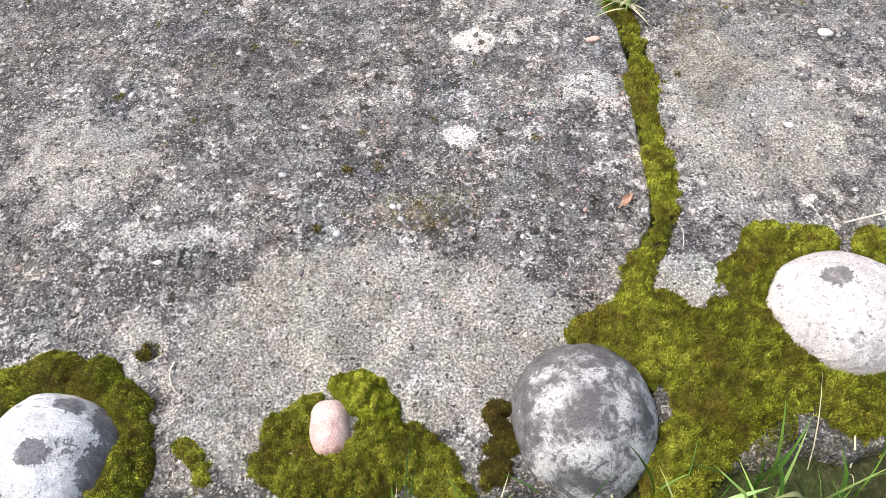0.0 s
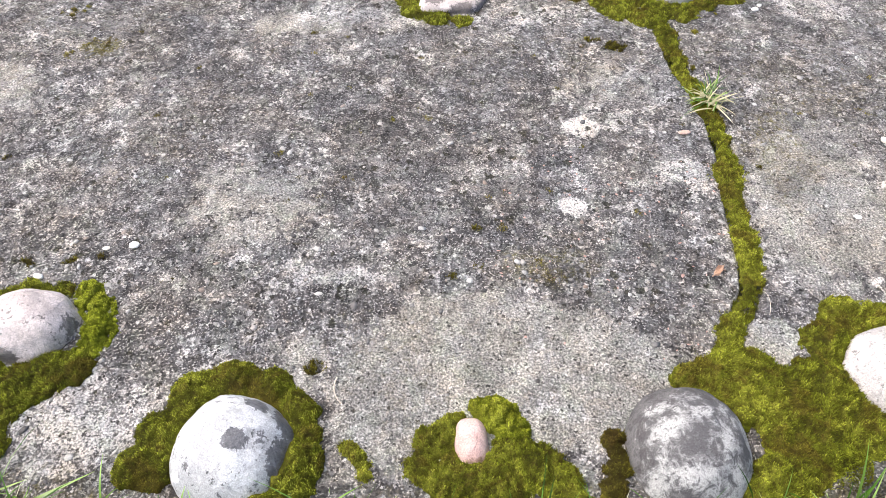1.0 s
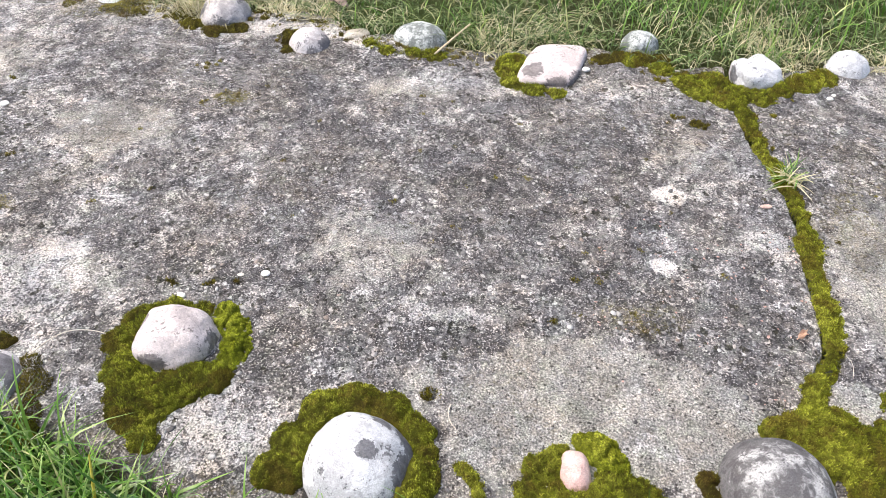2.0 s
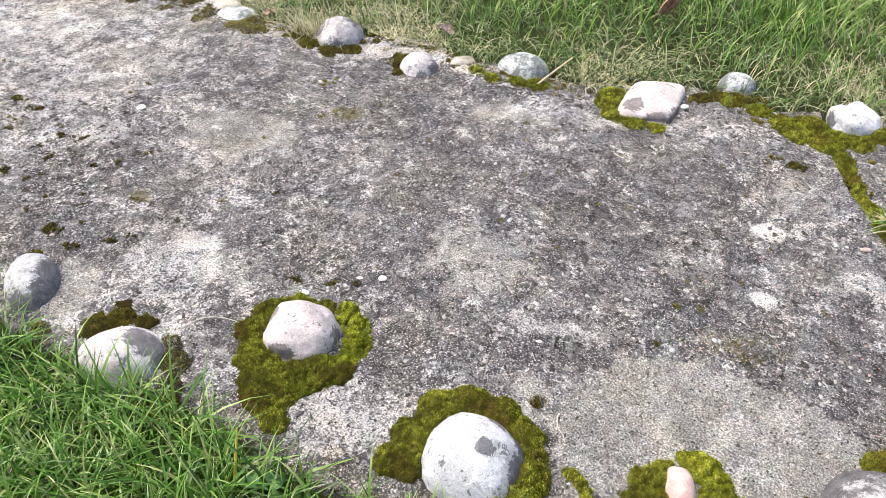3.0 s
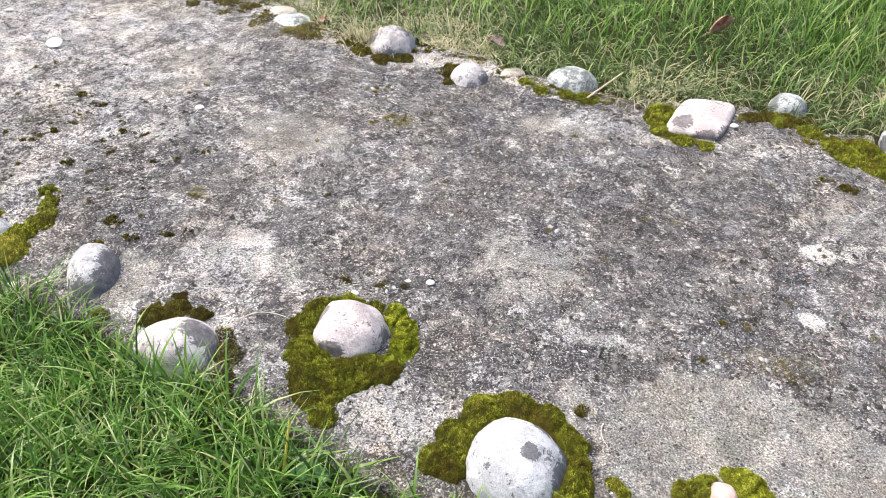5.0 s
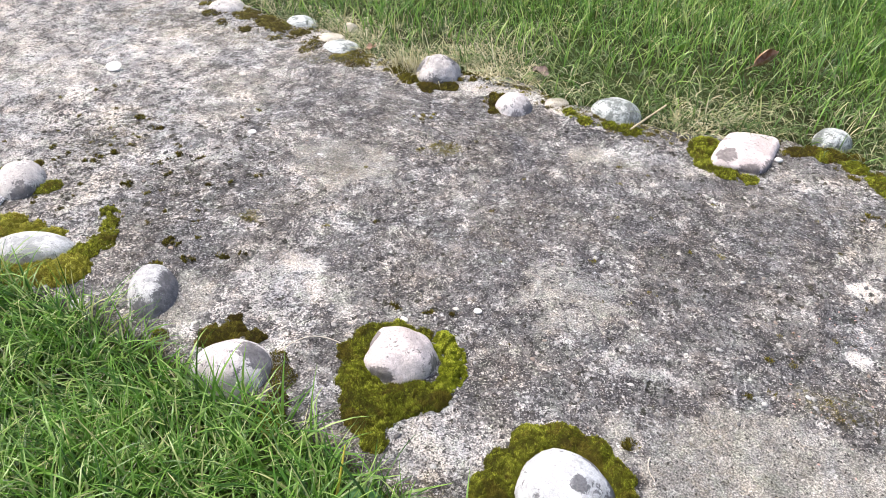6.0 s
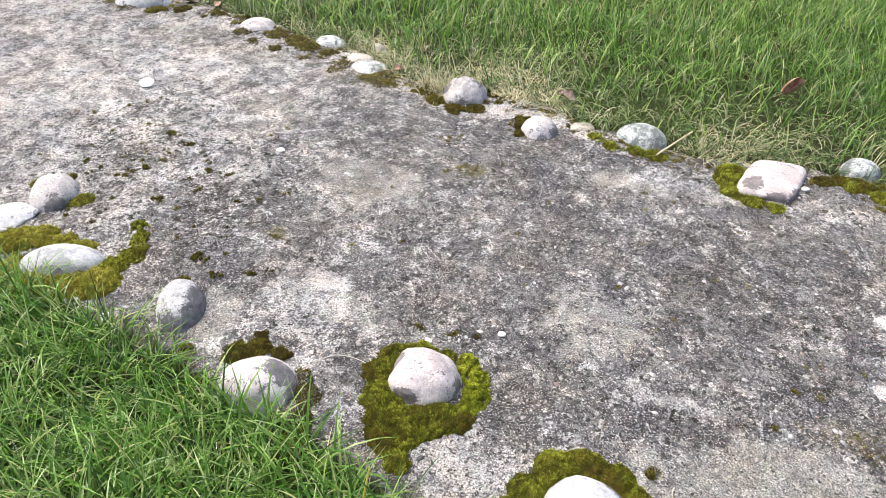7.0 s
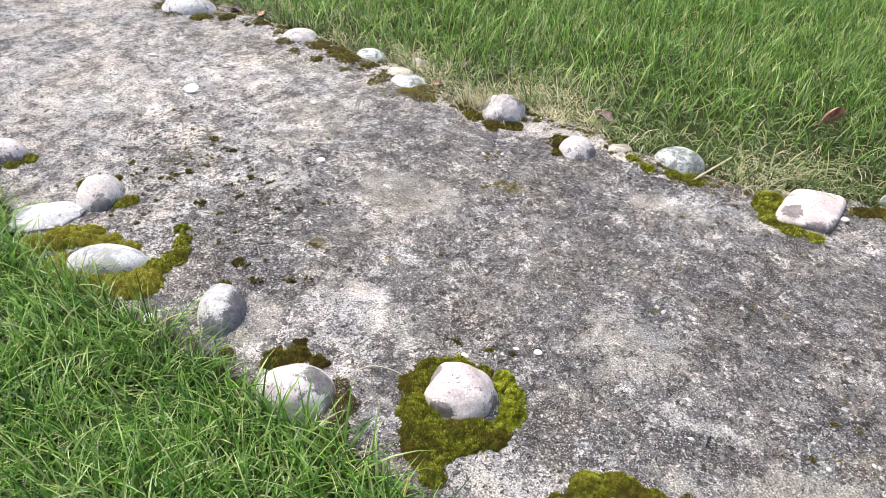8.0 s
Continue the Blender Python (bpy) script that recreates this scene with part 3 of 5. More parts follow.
build_cobble(-0.464, 1.158, 0.058, 0.046, 0.034, -5, BLUE, "bluish grey oval cobble with pale speckles", seed=18, group=FAR, lump=0.03)
# front and right edge marks are part lichen, part painted shade
build_cobble(-0.183, 1.090, 0.056, 0.071, 0.021, 4, PINK, "square pink cobble with a dark grey spot", ((-0.45, -0.45, 0.78, 0.27), (1.0, -0.55, 0.30, 0.36), (0.40, -1, 0.30, 0.40)), square=5.0, seed=19, group=FAR, lump=0.035, shear=0.30)
build_cobble(-0.008, 1.213, 0.038, 0.034, 0.030, 0, BLUE, "small bluish cobble under overhanging grass", seed=20, fine=4, group=FAR)
build_cobble(0.213, 1.126, 0.041, 0.050, 0.034, 15, CHALKY, "white cobble at the end of the joint", ((-1, 0.2, 0.2, 0.45),), seed=21, group=FAR, square=3.2, lump=0.16)
build_cobble(0.402, 1.188, 0.042, 0.042, 0.034, 0, CHALKY, "white cobble beside the mossy joint", seed=22, fine=4, group=FAR)


build_cobble(-1.225, 1.262, 0.034, 0.024, 0.012, 20, CREAM_STONE, "cream-coloured stone sunk in the lawn edge", seed=23, fine=4, group=FAR, square=2.6, lump=0.12)
build_cobble(-1.205, 1.335, 0.022, 0.018, 0.018, -10, CREAM_STONE, "small cream-coloured stone under dry grass", seed=24, fine=4, group=FAR, lump=0.12)
build_cobble(-0.600, 1.150, 0.028, 0.020, 0.009, 30, CREAM_STONE, "low cream-coloured stone between two cobbles", seed=25, fine=4, group=FAR, square=2.6, lump=0.14)


# ---------------------------------------------------------------- moss
def stone_cover(x, y, grow=1.0):
    """How deep a point lies within a cobble's outline: under 1 is inside."""
    best = np.full(np.shape(x), 9.0)
    for sx, sy, a, b, turn in STONES:
        c, s = math.cos(radians(turn)), math.sin(radians(turn))
        u, v = (x - sx) * c + (y - sy) * s, -(x - sx) * s + (y - sy) * c
        best = np.minimum(best, np.hypot(u / (a * grow), v / (b * grow)))
    return best


def clumps(x, y, size, seed):
    """Small round clumps on a jittered lattice: the dome from 0 to 1, the clump's own number, and the way from its centre."""
    u, v = x / size, y / size
    i, j = np.floor(u).astype(int), np.floor(v).astype(int)
    best, own = np.full(np.shape(x), 9.0), np.zeros(np.shape(x))
    ax, ay = np.zeros(np.shape(x)), np.zeros(np.shape(x))
    for di in (-1, 0, 1):
        for dj in (-1, 0, 1):
            a, b = (i + di + 11 * seed) % 256, (j + dj + 5 * seed) % 256
            dx, dy = u - (i + di + TABLE[a, b]), v - (j + dj + TABLE[b, a])
            d = np.hypot(dx, dy) / (0.65 + 0.6 * TABLE[(a + 91) % 256, b])
            near = d < best
            best, own = np.where(near, d, best), np.where(near, TABLE[a, (b + 57) % 256], own)
            ax, ay = np.where(near, dx, ax), np.where(near, dy, ay)
    return np.sqrt(np.clip(1 - best ** 2, 0, 1)), own, ax, ay


def one_piece(inside, F):
    """The part of a patch that hangs together with its thickest place."""
    body = np.zeros(F.shape, bool)
    body[np.unravel_index(np.argmax(F), F.shape)] = True
    size = 0
    while size < body.sum():
        size = body.sum()
        for _ in range(12):
            near = body.copy()
            near[1:] |= body[:-1]
            near[:-1] |= body[1:]
            near[:, 1:] |= body[:, :-1]
            near[:, :-1] |= body[:, 1:]
            body = near & inside
    return body


def build_moss(discs, mat, label, seed, height=0.014, step=0.00135, sprig=0.0028, fat=0.00062, ragged=0.34, clump=0.0062, relief=0.45, name="moss_cushion", spread=0.022, slim=0.003):
    """A cushion over round patches (x, y, radius): a lumpy body and a pelt of upright shoots."""
    rng = np.random.RandomState(seed)
    D = np.array(discs, float)
    D[:, 2] -= slim if name == "moss_cushion" else 0.0
    spread = spread if name == "moss_cushion" else 0.005
    step = 0.7 * step if 0.0014 < step < 0.003 and fat < 0.0013 else step
    fat = max(fat, 0.46 * step)
    lo, hi = (D[:, :2] - D[:, 2:3] * 1.6 - 0.008).min(0), (D[:, :2] + D[:, 2:3] * 1.6 + 0.008).max(0)

    def field(x, y):
        f = np.zeros(np.shape(x))
        for dx, dy, r in D:
            f = f + np.exp(3.0 * np.maximum((r - np.hypot(x - dx, y - dy)) / spread, -8))
        f = np.log(f + 1e-9) / 3.0 - 0.02
        return f + ragged * (0.8 * fbm(x, y, 0.66 / spread, 3, seed, 0.65) + 0.9 * fbm(x, y, 2.4 / spread, 3, seed + 9, 0.7))

    def top(x, y, f, dome, own):
        swell = 0.75 + 0.5 * vnoise(x * 38, y * 38, seed + 2)
        up = height * np.sqrt(np.clip(f, 0, 1)) * swell * (1 - relief + relief * dome * (0.55 + 0.75 * own))
        return np.where(f > 0, up, 0.02 * np.clip(f, -0.3, 0)) - 0.002

    # the body of the cushion
    g = min(0.0028, 2 * step)
    xs, ys = np.arange(lo[0], hi[0], g), np.arange(lo[1], hi[1], g)
    X, Y = np.meshgrid(xs, ys, indexing="ij")
    F = field(X, Y)
    dome, own, _, _ = clumps(X, Y, clump, seed)
    inside = F > -0.15
    if name == "moss_cushion":
        inside = one_piece(inside, F)
    inside = inside.ravel()
    faces = grid_faces(len(xs), len(ys))
    faces = faces[inside[faces].all(1)]
    used = np.zeros(X.size, bool)
    used[faces.ravel()] = True
    index = np.cumsum(used) - 1
    base = np.stack([X, Y, top(X, Y, F, dome, own) - 0.0006], -1).reshape(-1, 3)[used]
    body = mesh_from(name, base, index[faces], [mat], {"tip_light": 0.10 + 0.30 * dome.ravel()[used], "clump": own.ravel()[used]})
    # the shoots: slim three-sided spikes that spread from the middle of each clump
    sx, sy = np.meshgrid(np.arange(lo[0], hi[0], step), np.arange(lo[1], hi[1], step), indexing="ij")
    sx = (sx + rng.uniform(-0.5, 0.5, sx.shape) * step).ravel()
    sy = (sy + rng.uniform(-0.5, 0.5, sy.shape) * step).ravel()
    f = field(sx, sy)
    ok = (f > 0.04 - 0.5 * rng.rand(len(sx)) ** 3) & (stone_cover(sx, sy) > 0.93)
    sx, sy, f = sx[ok], sy[ok], f[ok]
    count = len(sx)
    dome, own, ax, ay = clumps(sx, sy, clump, seed)
    sz = top(sx, sy, f, dome, own)
    tall = sprig * rng.uniform(0.5, 1.3, count) * (0.55 + 0.6 * dome)
    wide = fat * rng.uniform(0.7, 1.35, count)
    lx = tall * (0.85 * ax + rng.normal(0, 0.30, count))
    ly = tall * (0.85 * ay + rng.normal(0, 0.30, count))
    rot = rng.uniform(0, 2 * math.pi, count)
    V = np.zeros((count, 4, 3))
    for k in range(3):
        ang = rot + k * 2 * math.pi / 3
        V[:, k] = np.stack([sx + wide * np.cos(ang), sy + wide * np.sin(ang), sz - 0.0008], -1)
    V[:, 3] = np.stack([sx + lx, sy + ly, sz + tall], -1)
    tris = np.concatenate([4 * np.arange(count)[:, None] + np.array([k, (k + 1) % 3, 3]) for k in range(3)])
    # shading for the colour: bright on the domes, dim in the hollows
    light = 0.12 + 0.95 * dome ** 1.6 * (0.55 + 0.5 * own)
    tip_light = np.stack([0.35 * light, 0.35 * light, 0.35 * light, light], -1)
    shoots = mesh_from("pelt", V.reshape(-1, 3), tris, [mat], {"tip_light": tip_light.ravel(), "clump": np.repeat(own, 4)})
    cushion = tagged(new(name, body), label, "moss", "moss along the path", "" if name == "moss_cushion" else "stuff")
    tagged(part("pelt", shoots, cushion), kind="stuff")


ys = np.arange(0.33, 1.03, 0.018)
build_moss([(float(joint(y)), float(y), 0.0150 - 0.005 * math.exp(-((y - 0.49) / 0.018) ** 2) + 0.004 * math.sin(y * 41)) for y in ys], MOSS,
           "olive green moss filling the joint between two slabs", 201, 0.010, ragged=0.5)
build_moss([(0.120, 0.312, 0.022), (0.153, 0.320, 0.030), (0.190, 0.330, 0.034), (0.215, 0.300, 0.038), (0.258, 0.322, 0.032), (0.285, 0.372, 0.034),
            (0.315, 0.410, 0.032), (0.365, 0.412, 0.026), (0.42, 0.402, 0.028), (0.47, 0.400, 0.035), (0.272, 0.303, 0.04), (0.24, 0.24, 0.04),
            (0.205, 0.21, 0.035), (0.18, 0.18, 0.03), (0.226, 0.28, 0.045), (0.30, 0.265, 0.035), (0.19, 0.28, 0.03), (0.17, 0.15, 0.025)],
           MOSS, "thick green moss between two cobbles at the joint", 202, 0.016)
build_moss([(0.340, 0.236, 0.034), (0.385, 0.235, 0.034), (0.43, 0.25, 0.04), (0.265, 0.222, 0.030), (0.47, 0.29, 0.05)], MOSS,
           "green moss below the broad whitish cobble", 203, 0.015)
build_moss([(-0.462, 0.168, 0.024), (-0.438, 0.165, 0.022), (-0.434, 0.200, 0.022), (-0.450, 0.210, 0.024), (-0.425, 0.255, 0.030), (-0.385, 0.275, 0.028), (-0.342, 0.270, 0.026), (-0.306, 0.244, 0.022),
            (-0.290, 0.215, 0.014)], MOSS, "olive moss ring around the large white cobble", 204, 0.019, sprig=0.0022, ragged=0.2, relief=0.3, slim=0.001)
build_moss([(-0.292, 0.188, 0.024), (-0.300, 0.160, 0.026), (-0.325, 0.132, 0.025)], MOSS, "plump green moss cushion against the large white cobble", 205, 0.026, ragged=0.2, relief=0.35, slim=0.0)
build_moss([(-0.714, 0.315, 0.030), (-0.700, 0.352, 0.028), (-0.668, 0.376, 0.024), (-0.628, 0.384, 0.018), (-0.575, 0.280, 0.030), (-0.622, 0.250, 0.034),
            (-0.640, 0.205, 0.026), (-0.622, 0.180, 0.020), (-0.690, 0.270, 0.032), (-0.60, 0.27, 0.03), (-0.672, 0.238, 0.028), (-0.660, 0.215, 0.024)], MOSS, "green and brown moss round the pinkish cobble", 206, 0.014)
build_moss([(-0.596, 0.385, 0.020), (-0.575, 0.360, 0.023), (-0.562, 0.328, 0.024), (-0.565, 0.30, 0.018)], MOSS_BRIGHT, "bright yellow-green moss beside the pinkish cobble", 207, 0.015, 0.0010, 0.0015, 0.0007, clump=0.0085, relief=0.90)
build_moss([(-0.930, 0.262, 0.026), (-0.905, 0.290, 0.024), (-0.912, 0.315, 0.012), (-0.865, 0.288, 0.022), (-0.812, 0.262, 0.018), (-0.790, 0.230, 0.024),
            (-0.775, 0.195, 0.022)], MOSS_DARK, "dark olive moss behind the white and grey cobble", 208, 0.012)
build_moss([(-0.865, 0.285, 0.014), (-0.765, 0.165, 0.022), (-1.0, 0.235, 0.018)], MOSS, "green moss beside the white and grey cobble", 209, 0.014)
build_moss([(-1.445, 0.335, 0.034), (-1.415, 0.362, 0.026), (-1.365, 0.368, 0.018), (-1.34, 0.263, 0.032), (-1.285, 0.272, 0.030), (-1.235, 0.305, 0.036), (-1.40, 0.28, 0.025),
            (-1.475, 0.30, 0.030), (-1.32, 0.372, 0.014)], MOSS_GOLD, "yellow-green moss round the long white cobble", 210, 0.013, ragged=0.5, slim=-0.005)
build_moss([(-1.240, 0.355, 0.026), (-1.232, 0.395, 0.024), (-1.250, 0.428, 0.018), (-1.275, 0.458, 0.012)], MOSS, "olive moss creeping over the concrete", 211, 0.010, ragged=0.7, slim=0.0)
build_moss([(-0.160, 0.218, 0.022), (-0.172, 0.188, 0.020), (-0.132, 0.172, 0.034), (-0.085, 0.182, 0.034), (-0.050, 0.196, 0.028), (-0.025, 0.178, 0.026),
            (-0.14, 0.235, 0.02), (-0.10, 0.15, 0.03), (-0.07, 0.215, 0.026), (-0.01, 0.15, 0.025)], MOSS, "olive moss cushion round the small pink cobble", 212, 0.017)
build_moss([(-0.112, 0.258, 0.017), (-0.088, 0.256, 0.021), (-0.072, 0.236, 0.018), (-0.095, 0.244, 0.015)], MOSS_BRIGHT,
           "bright yellow-green star moss cushion", 213, 0.022, 0.0010, 0.0014, 0.0007, clump=0.0085, relief=0.92)
build_moss([(-0.247, 0.205, 0.010), (-0.235, 0.192, 0.012), (-0.226, 0.176, 0.012)], MOSS, "small olive moss cushion on the concrete", 214, 0.014)
build_moss([(0.030, 0.232, 0.018), (0.035, 0.205, 0.016), (0.025, 0.18, 0.018)], MOSS_DARK, "brown-green moss beside the large grey cobble", 215, 0.013)
build_moss([(-0.262, 1.090, 0.034), (-0.272, 1.060, 0.024), (-0.255, 1.020, 0.022), (-0.215, 0.998, 0.018), (-0.17, 0.995, 0.014)], MOSS, "olive moss round the square pink cobble", 216, 0.012, 0.0024, slim=-0.003)
build_moss([(-0.52, 1.095, 0.018), (-0.47, 1.098, 0.018), (-0.42, 1.092, 0.022), (-0.56, 1.12, 0.018)], MOSS, "olive moss in front of the oval cobble", 217, 0.009, 0.0024, ragged=0.5, slim=-0.003)
build_moss([(-0.735, 1.095, 0.020), (-0.722, 1.065, 0.014), (-0.74, 1.13, 0.018)], MOSS_DARK, "dark moss beside the whitish cobble", 218, 0.008, 0.0024, ragged=0.6, slim=-0.003)
build_moss([(-0.955, 1.135, 0.020), (-0.90, 1.112, 0.018), (-0.85, 1.130, 0.018), (-0.99, 1.17, 0.02)], MOSS_DARK, "dark moss under the rounded grey cobble", 219, 0.011, 0.0024, ragged=0.5, slim=-0.006)
build_moss([(-0.03, 1.14, 0.024), (0.03, 1.115, 0.026), (0.079, 1.075, 0.030), (0.10, 1.045, 0.030), (0.148, 1.025, 0.028), (0.175, 1.055, 0.030), (0.215, 1.045, 0.026),
            (0.254, 1.085, 0.030), (0.302, 1.112, 0.032), (0.345, 1.14, 0.03), (0.13, 1.09, 0.03)], MOSS, "golden green moss at the far end of the joint", 220, 0.012, 0.0024, ragged=0.45, slim=-0.001)
build_moss([(-1.60, 1.28, 0.02), (-1.50, 1.30, 0.028), (-1.44, 1.29, 0.03), (-1.38, 1.27, 0.03), (-1.32, 1.25, 0.024), (-1.25, 1.215, 0.022), (-1.13, 1.185, 0.024),
            (-1.105, 1.160, 0.026), (-1.16, 1.165, 0.02), (-1.545, 1.235, 0.012), (-1.46, 1.22, 0.012), (-1.36, 1.205, 0.014), (-1.26, 1.17, 0.012)],
           MOSS_DRY, "patchy ochre green moss along the lawn edge", 221, 0.008, 0.0026, ragged=0.9, slim=-0.006)
build_moss([(-2.08, 1.32, 0.035), (-2.0, 1.29, 0.03), (-1.92, 1.305, 0.03), (-1.85, 1.34, 0.03), (-1.75, 1.36, 0.03), (-1.65, 1.35, 0.025)], MOSS_DARK,
           "dark patchy moss near the wide pale cobble", 222, 0.009, 0.0035, ragged=0.9)
build_moss([(-1.548, 0.485, 0.014), (-1.535, 0.515, 0.012), (-1.505, 0.533, 0.010)], MOSS_DARK, "dark moss beside the rounded pale cobble", 223, 0.010, 0.0028, slim=-0.003)
build_moss([(-1.425, 0.482, 0.017), (-1.44, 0.462, 0.012)], MOSS, "small olive moss cushion by a cobble", 224, 0.011, 0.0028, slim=-0.004)
build_moss([(-1.505, 0.408, 0.014), (-1.49, 0.400, 0.010)], MOSS_DARK, "dark round moss cushion between two pale cobbles", 227, 0.012, 0.0024, slim=-0.002)
build_moss([(-1.735, 0.47, 0.024), (-1.72, 0.505, 0.022), (-1.76, 0.435, 0.026), (-1.82, 0.44, 0.025)], MOSS, "olive moss at the pinkish grey cobble", 225, 0.011, 0.003)
build_moss([(-0.085, 1.135, 0.016), (-0.05, 1.150, 0.022), (-0.01, 1.150, 0.022), (0.03, 1.150, 0.020)], MOSS_DARK, "dark olive moss under the small bluish cobble", 228, 0.009, 0.0024, ragged=0.5, slim=-0.003)
build_moss([(-1.115, 0.364, 0.013), (-1.100, 0.372, 0.010)], MOSS_DARK, "dark moss tuft behind the white cobble", 226, 0.009)
def moss_crumbs(x, y, r, seed, share):
    """Ragged crumbs of moss scattered over a small patch."""
    rng = np.random.RandomState(seed)
    many = max(3, int(share * (r / 0.004) ** 2))
    a, q = rng.uniform(0, 2 * math.pi, many), r * np.sqrt(rng.rand(many))
    return [(x + 1.25 * float(u), y + 0.85 * float(v), float(w)) for u, v, w in zip(q * np.cos(a), q * np.sin(a), rng.uniform(0.0012, 0.0040, many))]


# dark tufts in the holes of the concrete
for k, (mx, my, mr) in enumerate(((-1.115, 0.425, 0.014), (-1.065, 0.400, 0.009), (-1.015, 0.425, 0.009), (-0.985, 0.445, 0.006), (-1.30, 0.54, 0.010),
                                  (-1.40, 0.62, 0.010), (-1.37, 0.73, 0.012), (-1.43, 0.75, 0.010), (-1.27, 0.66, 0.008), (-0.300, 0.298, 0.011), (-0.505, 0.407, 0.006),
                                  (0.088, 0.938, 0.016), (0.05, 0.95, 0.009), (-0.64, 0.430, 0.007), (-0.60, 0.438, 0.006), (-0.69, 0.425, 0.010))):
    build_moss(moss_crumbs(mx, my, mr, 500 + k, 1.5), MOSS_DARK, "small dark moss tuft on the concrete", 230 + k, 0.006, 0.0016, 0.0030, ragged=0.9, clump=0.005, name="moss_tuft")
# thin olive growth, hardly thicker than the surface
for k, (mx, my, mr) in enumerate(((-0.772, 0.882, 0.030), (-0.80, 0.85, 0.020), (-1.028, 0.540, 0.022), (-0.31, 0.60, 0.008), (-0.10, 0.52, 0.009), (-0.035, 0.46, 0.016),
                                  (-0.885, 0.565, 0.008), (-0.02, 0.435, 0.014), (-0.12, 0.46, 0.008), (-0.86, 0.975, 0.018))):
    build_moss(moss_crumbs(mx, my, mr, 530 + k, 0.55), MOSS_DRY, "thin olive moss crumbs on the concrete", 260 + k, 0.003, 0.0017, 0.0026, ragged=1.1, clump=0.004, name="moss_crumbs")


# thin patchy growth and humus along the lawn
rng = np.random.RandomState(88)
for k, (x0, x1) in enumerate(((-2.2, -1.72), (-1.72, -1.28), (-1.28, -0.98), (-0.98, -0.6), (-0.6, -0.3), (-0.13, 0.12))):
    discs = [(float(x), float(far_edge(x)) - 0.018 - 0.060 * float(w) ** 1.5, 0.002 + 0.009 * float(r) ** 2)
             for x, w, r in zip(rng.uniform(x0, x1, int(190 * (x1 - x0))), rng.rand(200), rng.rand(200))]
    build_moss(discs, MOSS_DARK if k in (3, 5) else MOSS_DRY, "thin patchy olive moss and humus along the lawn edge", 280 + k, 0.0035, 0.0024, 0.0034, 0.0010, ragged=1.3, clump=0.006, name="moss_crumbs")

rng = np.random.RandomState(97)
for k in range(3):
    n_bits = 20
    bx, by = rng.normal(-1.36, 0.17, n_bits), rng.normal(0.62, 0.13, n_bits)
    bits = [d for i, (x, y, r) in enumerate(zip(bx, by, rng.uniform(0.002, 0.009, n_bits))) if stone_cover(np.array([x]), np.array([y]))[0] > 1.25 and y > near_edge(x) + 0.05
            for d in moss_crumbs(float(x), float(y), float(r), 600 + 40 * k + i, 1.0)]
    build_moss(bits, (MOSS_DARK, MOSS_DARK, MOSS_DRY)[k], "small dark bits of moss in the pitted concrete", 300 + k, 0.004, 0.0018, 0.0028, ragged=1.0, clump=0.005, name="moss_crumbs")
for k in range(3):
    n_bits = 16
    bx, by = rng.uniform(-0.95, 0.5, n_bits), rng.uniform(0.42, 1.05, n_bits)
    bits = [d for i, (x, y, r) in enumerate(zip(bx, by, rng.uniform(0.001, 0.006, n_bits))) if stone_cover(np.array([x]), np.array([y]))[0] > 1.2
            for d in moss_crumbs(float(x), float(y), float(r), 800 + 40 * k + i, 0.8)]
    build_moss(bits, (MOSS_DARK, MOSS_DRY, MOSS_DARK)[k], "tiny bits of moss on the concrete", 310 + k, 0.003, 0.0018, 0.0026, ragged=1.0, clump=0.004, name="moss_crumbs")

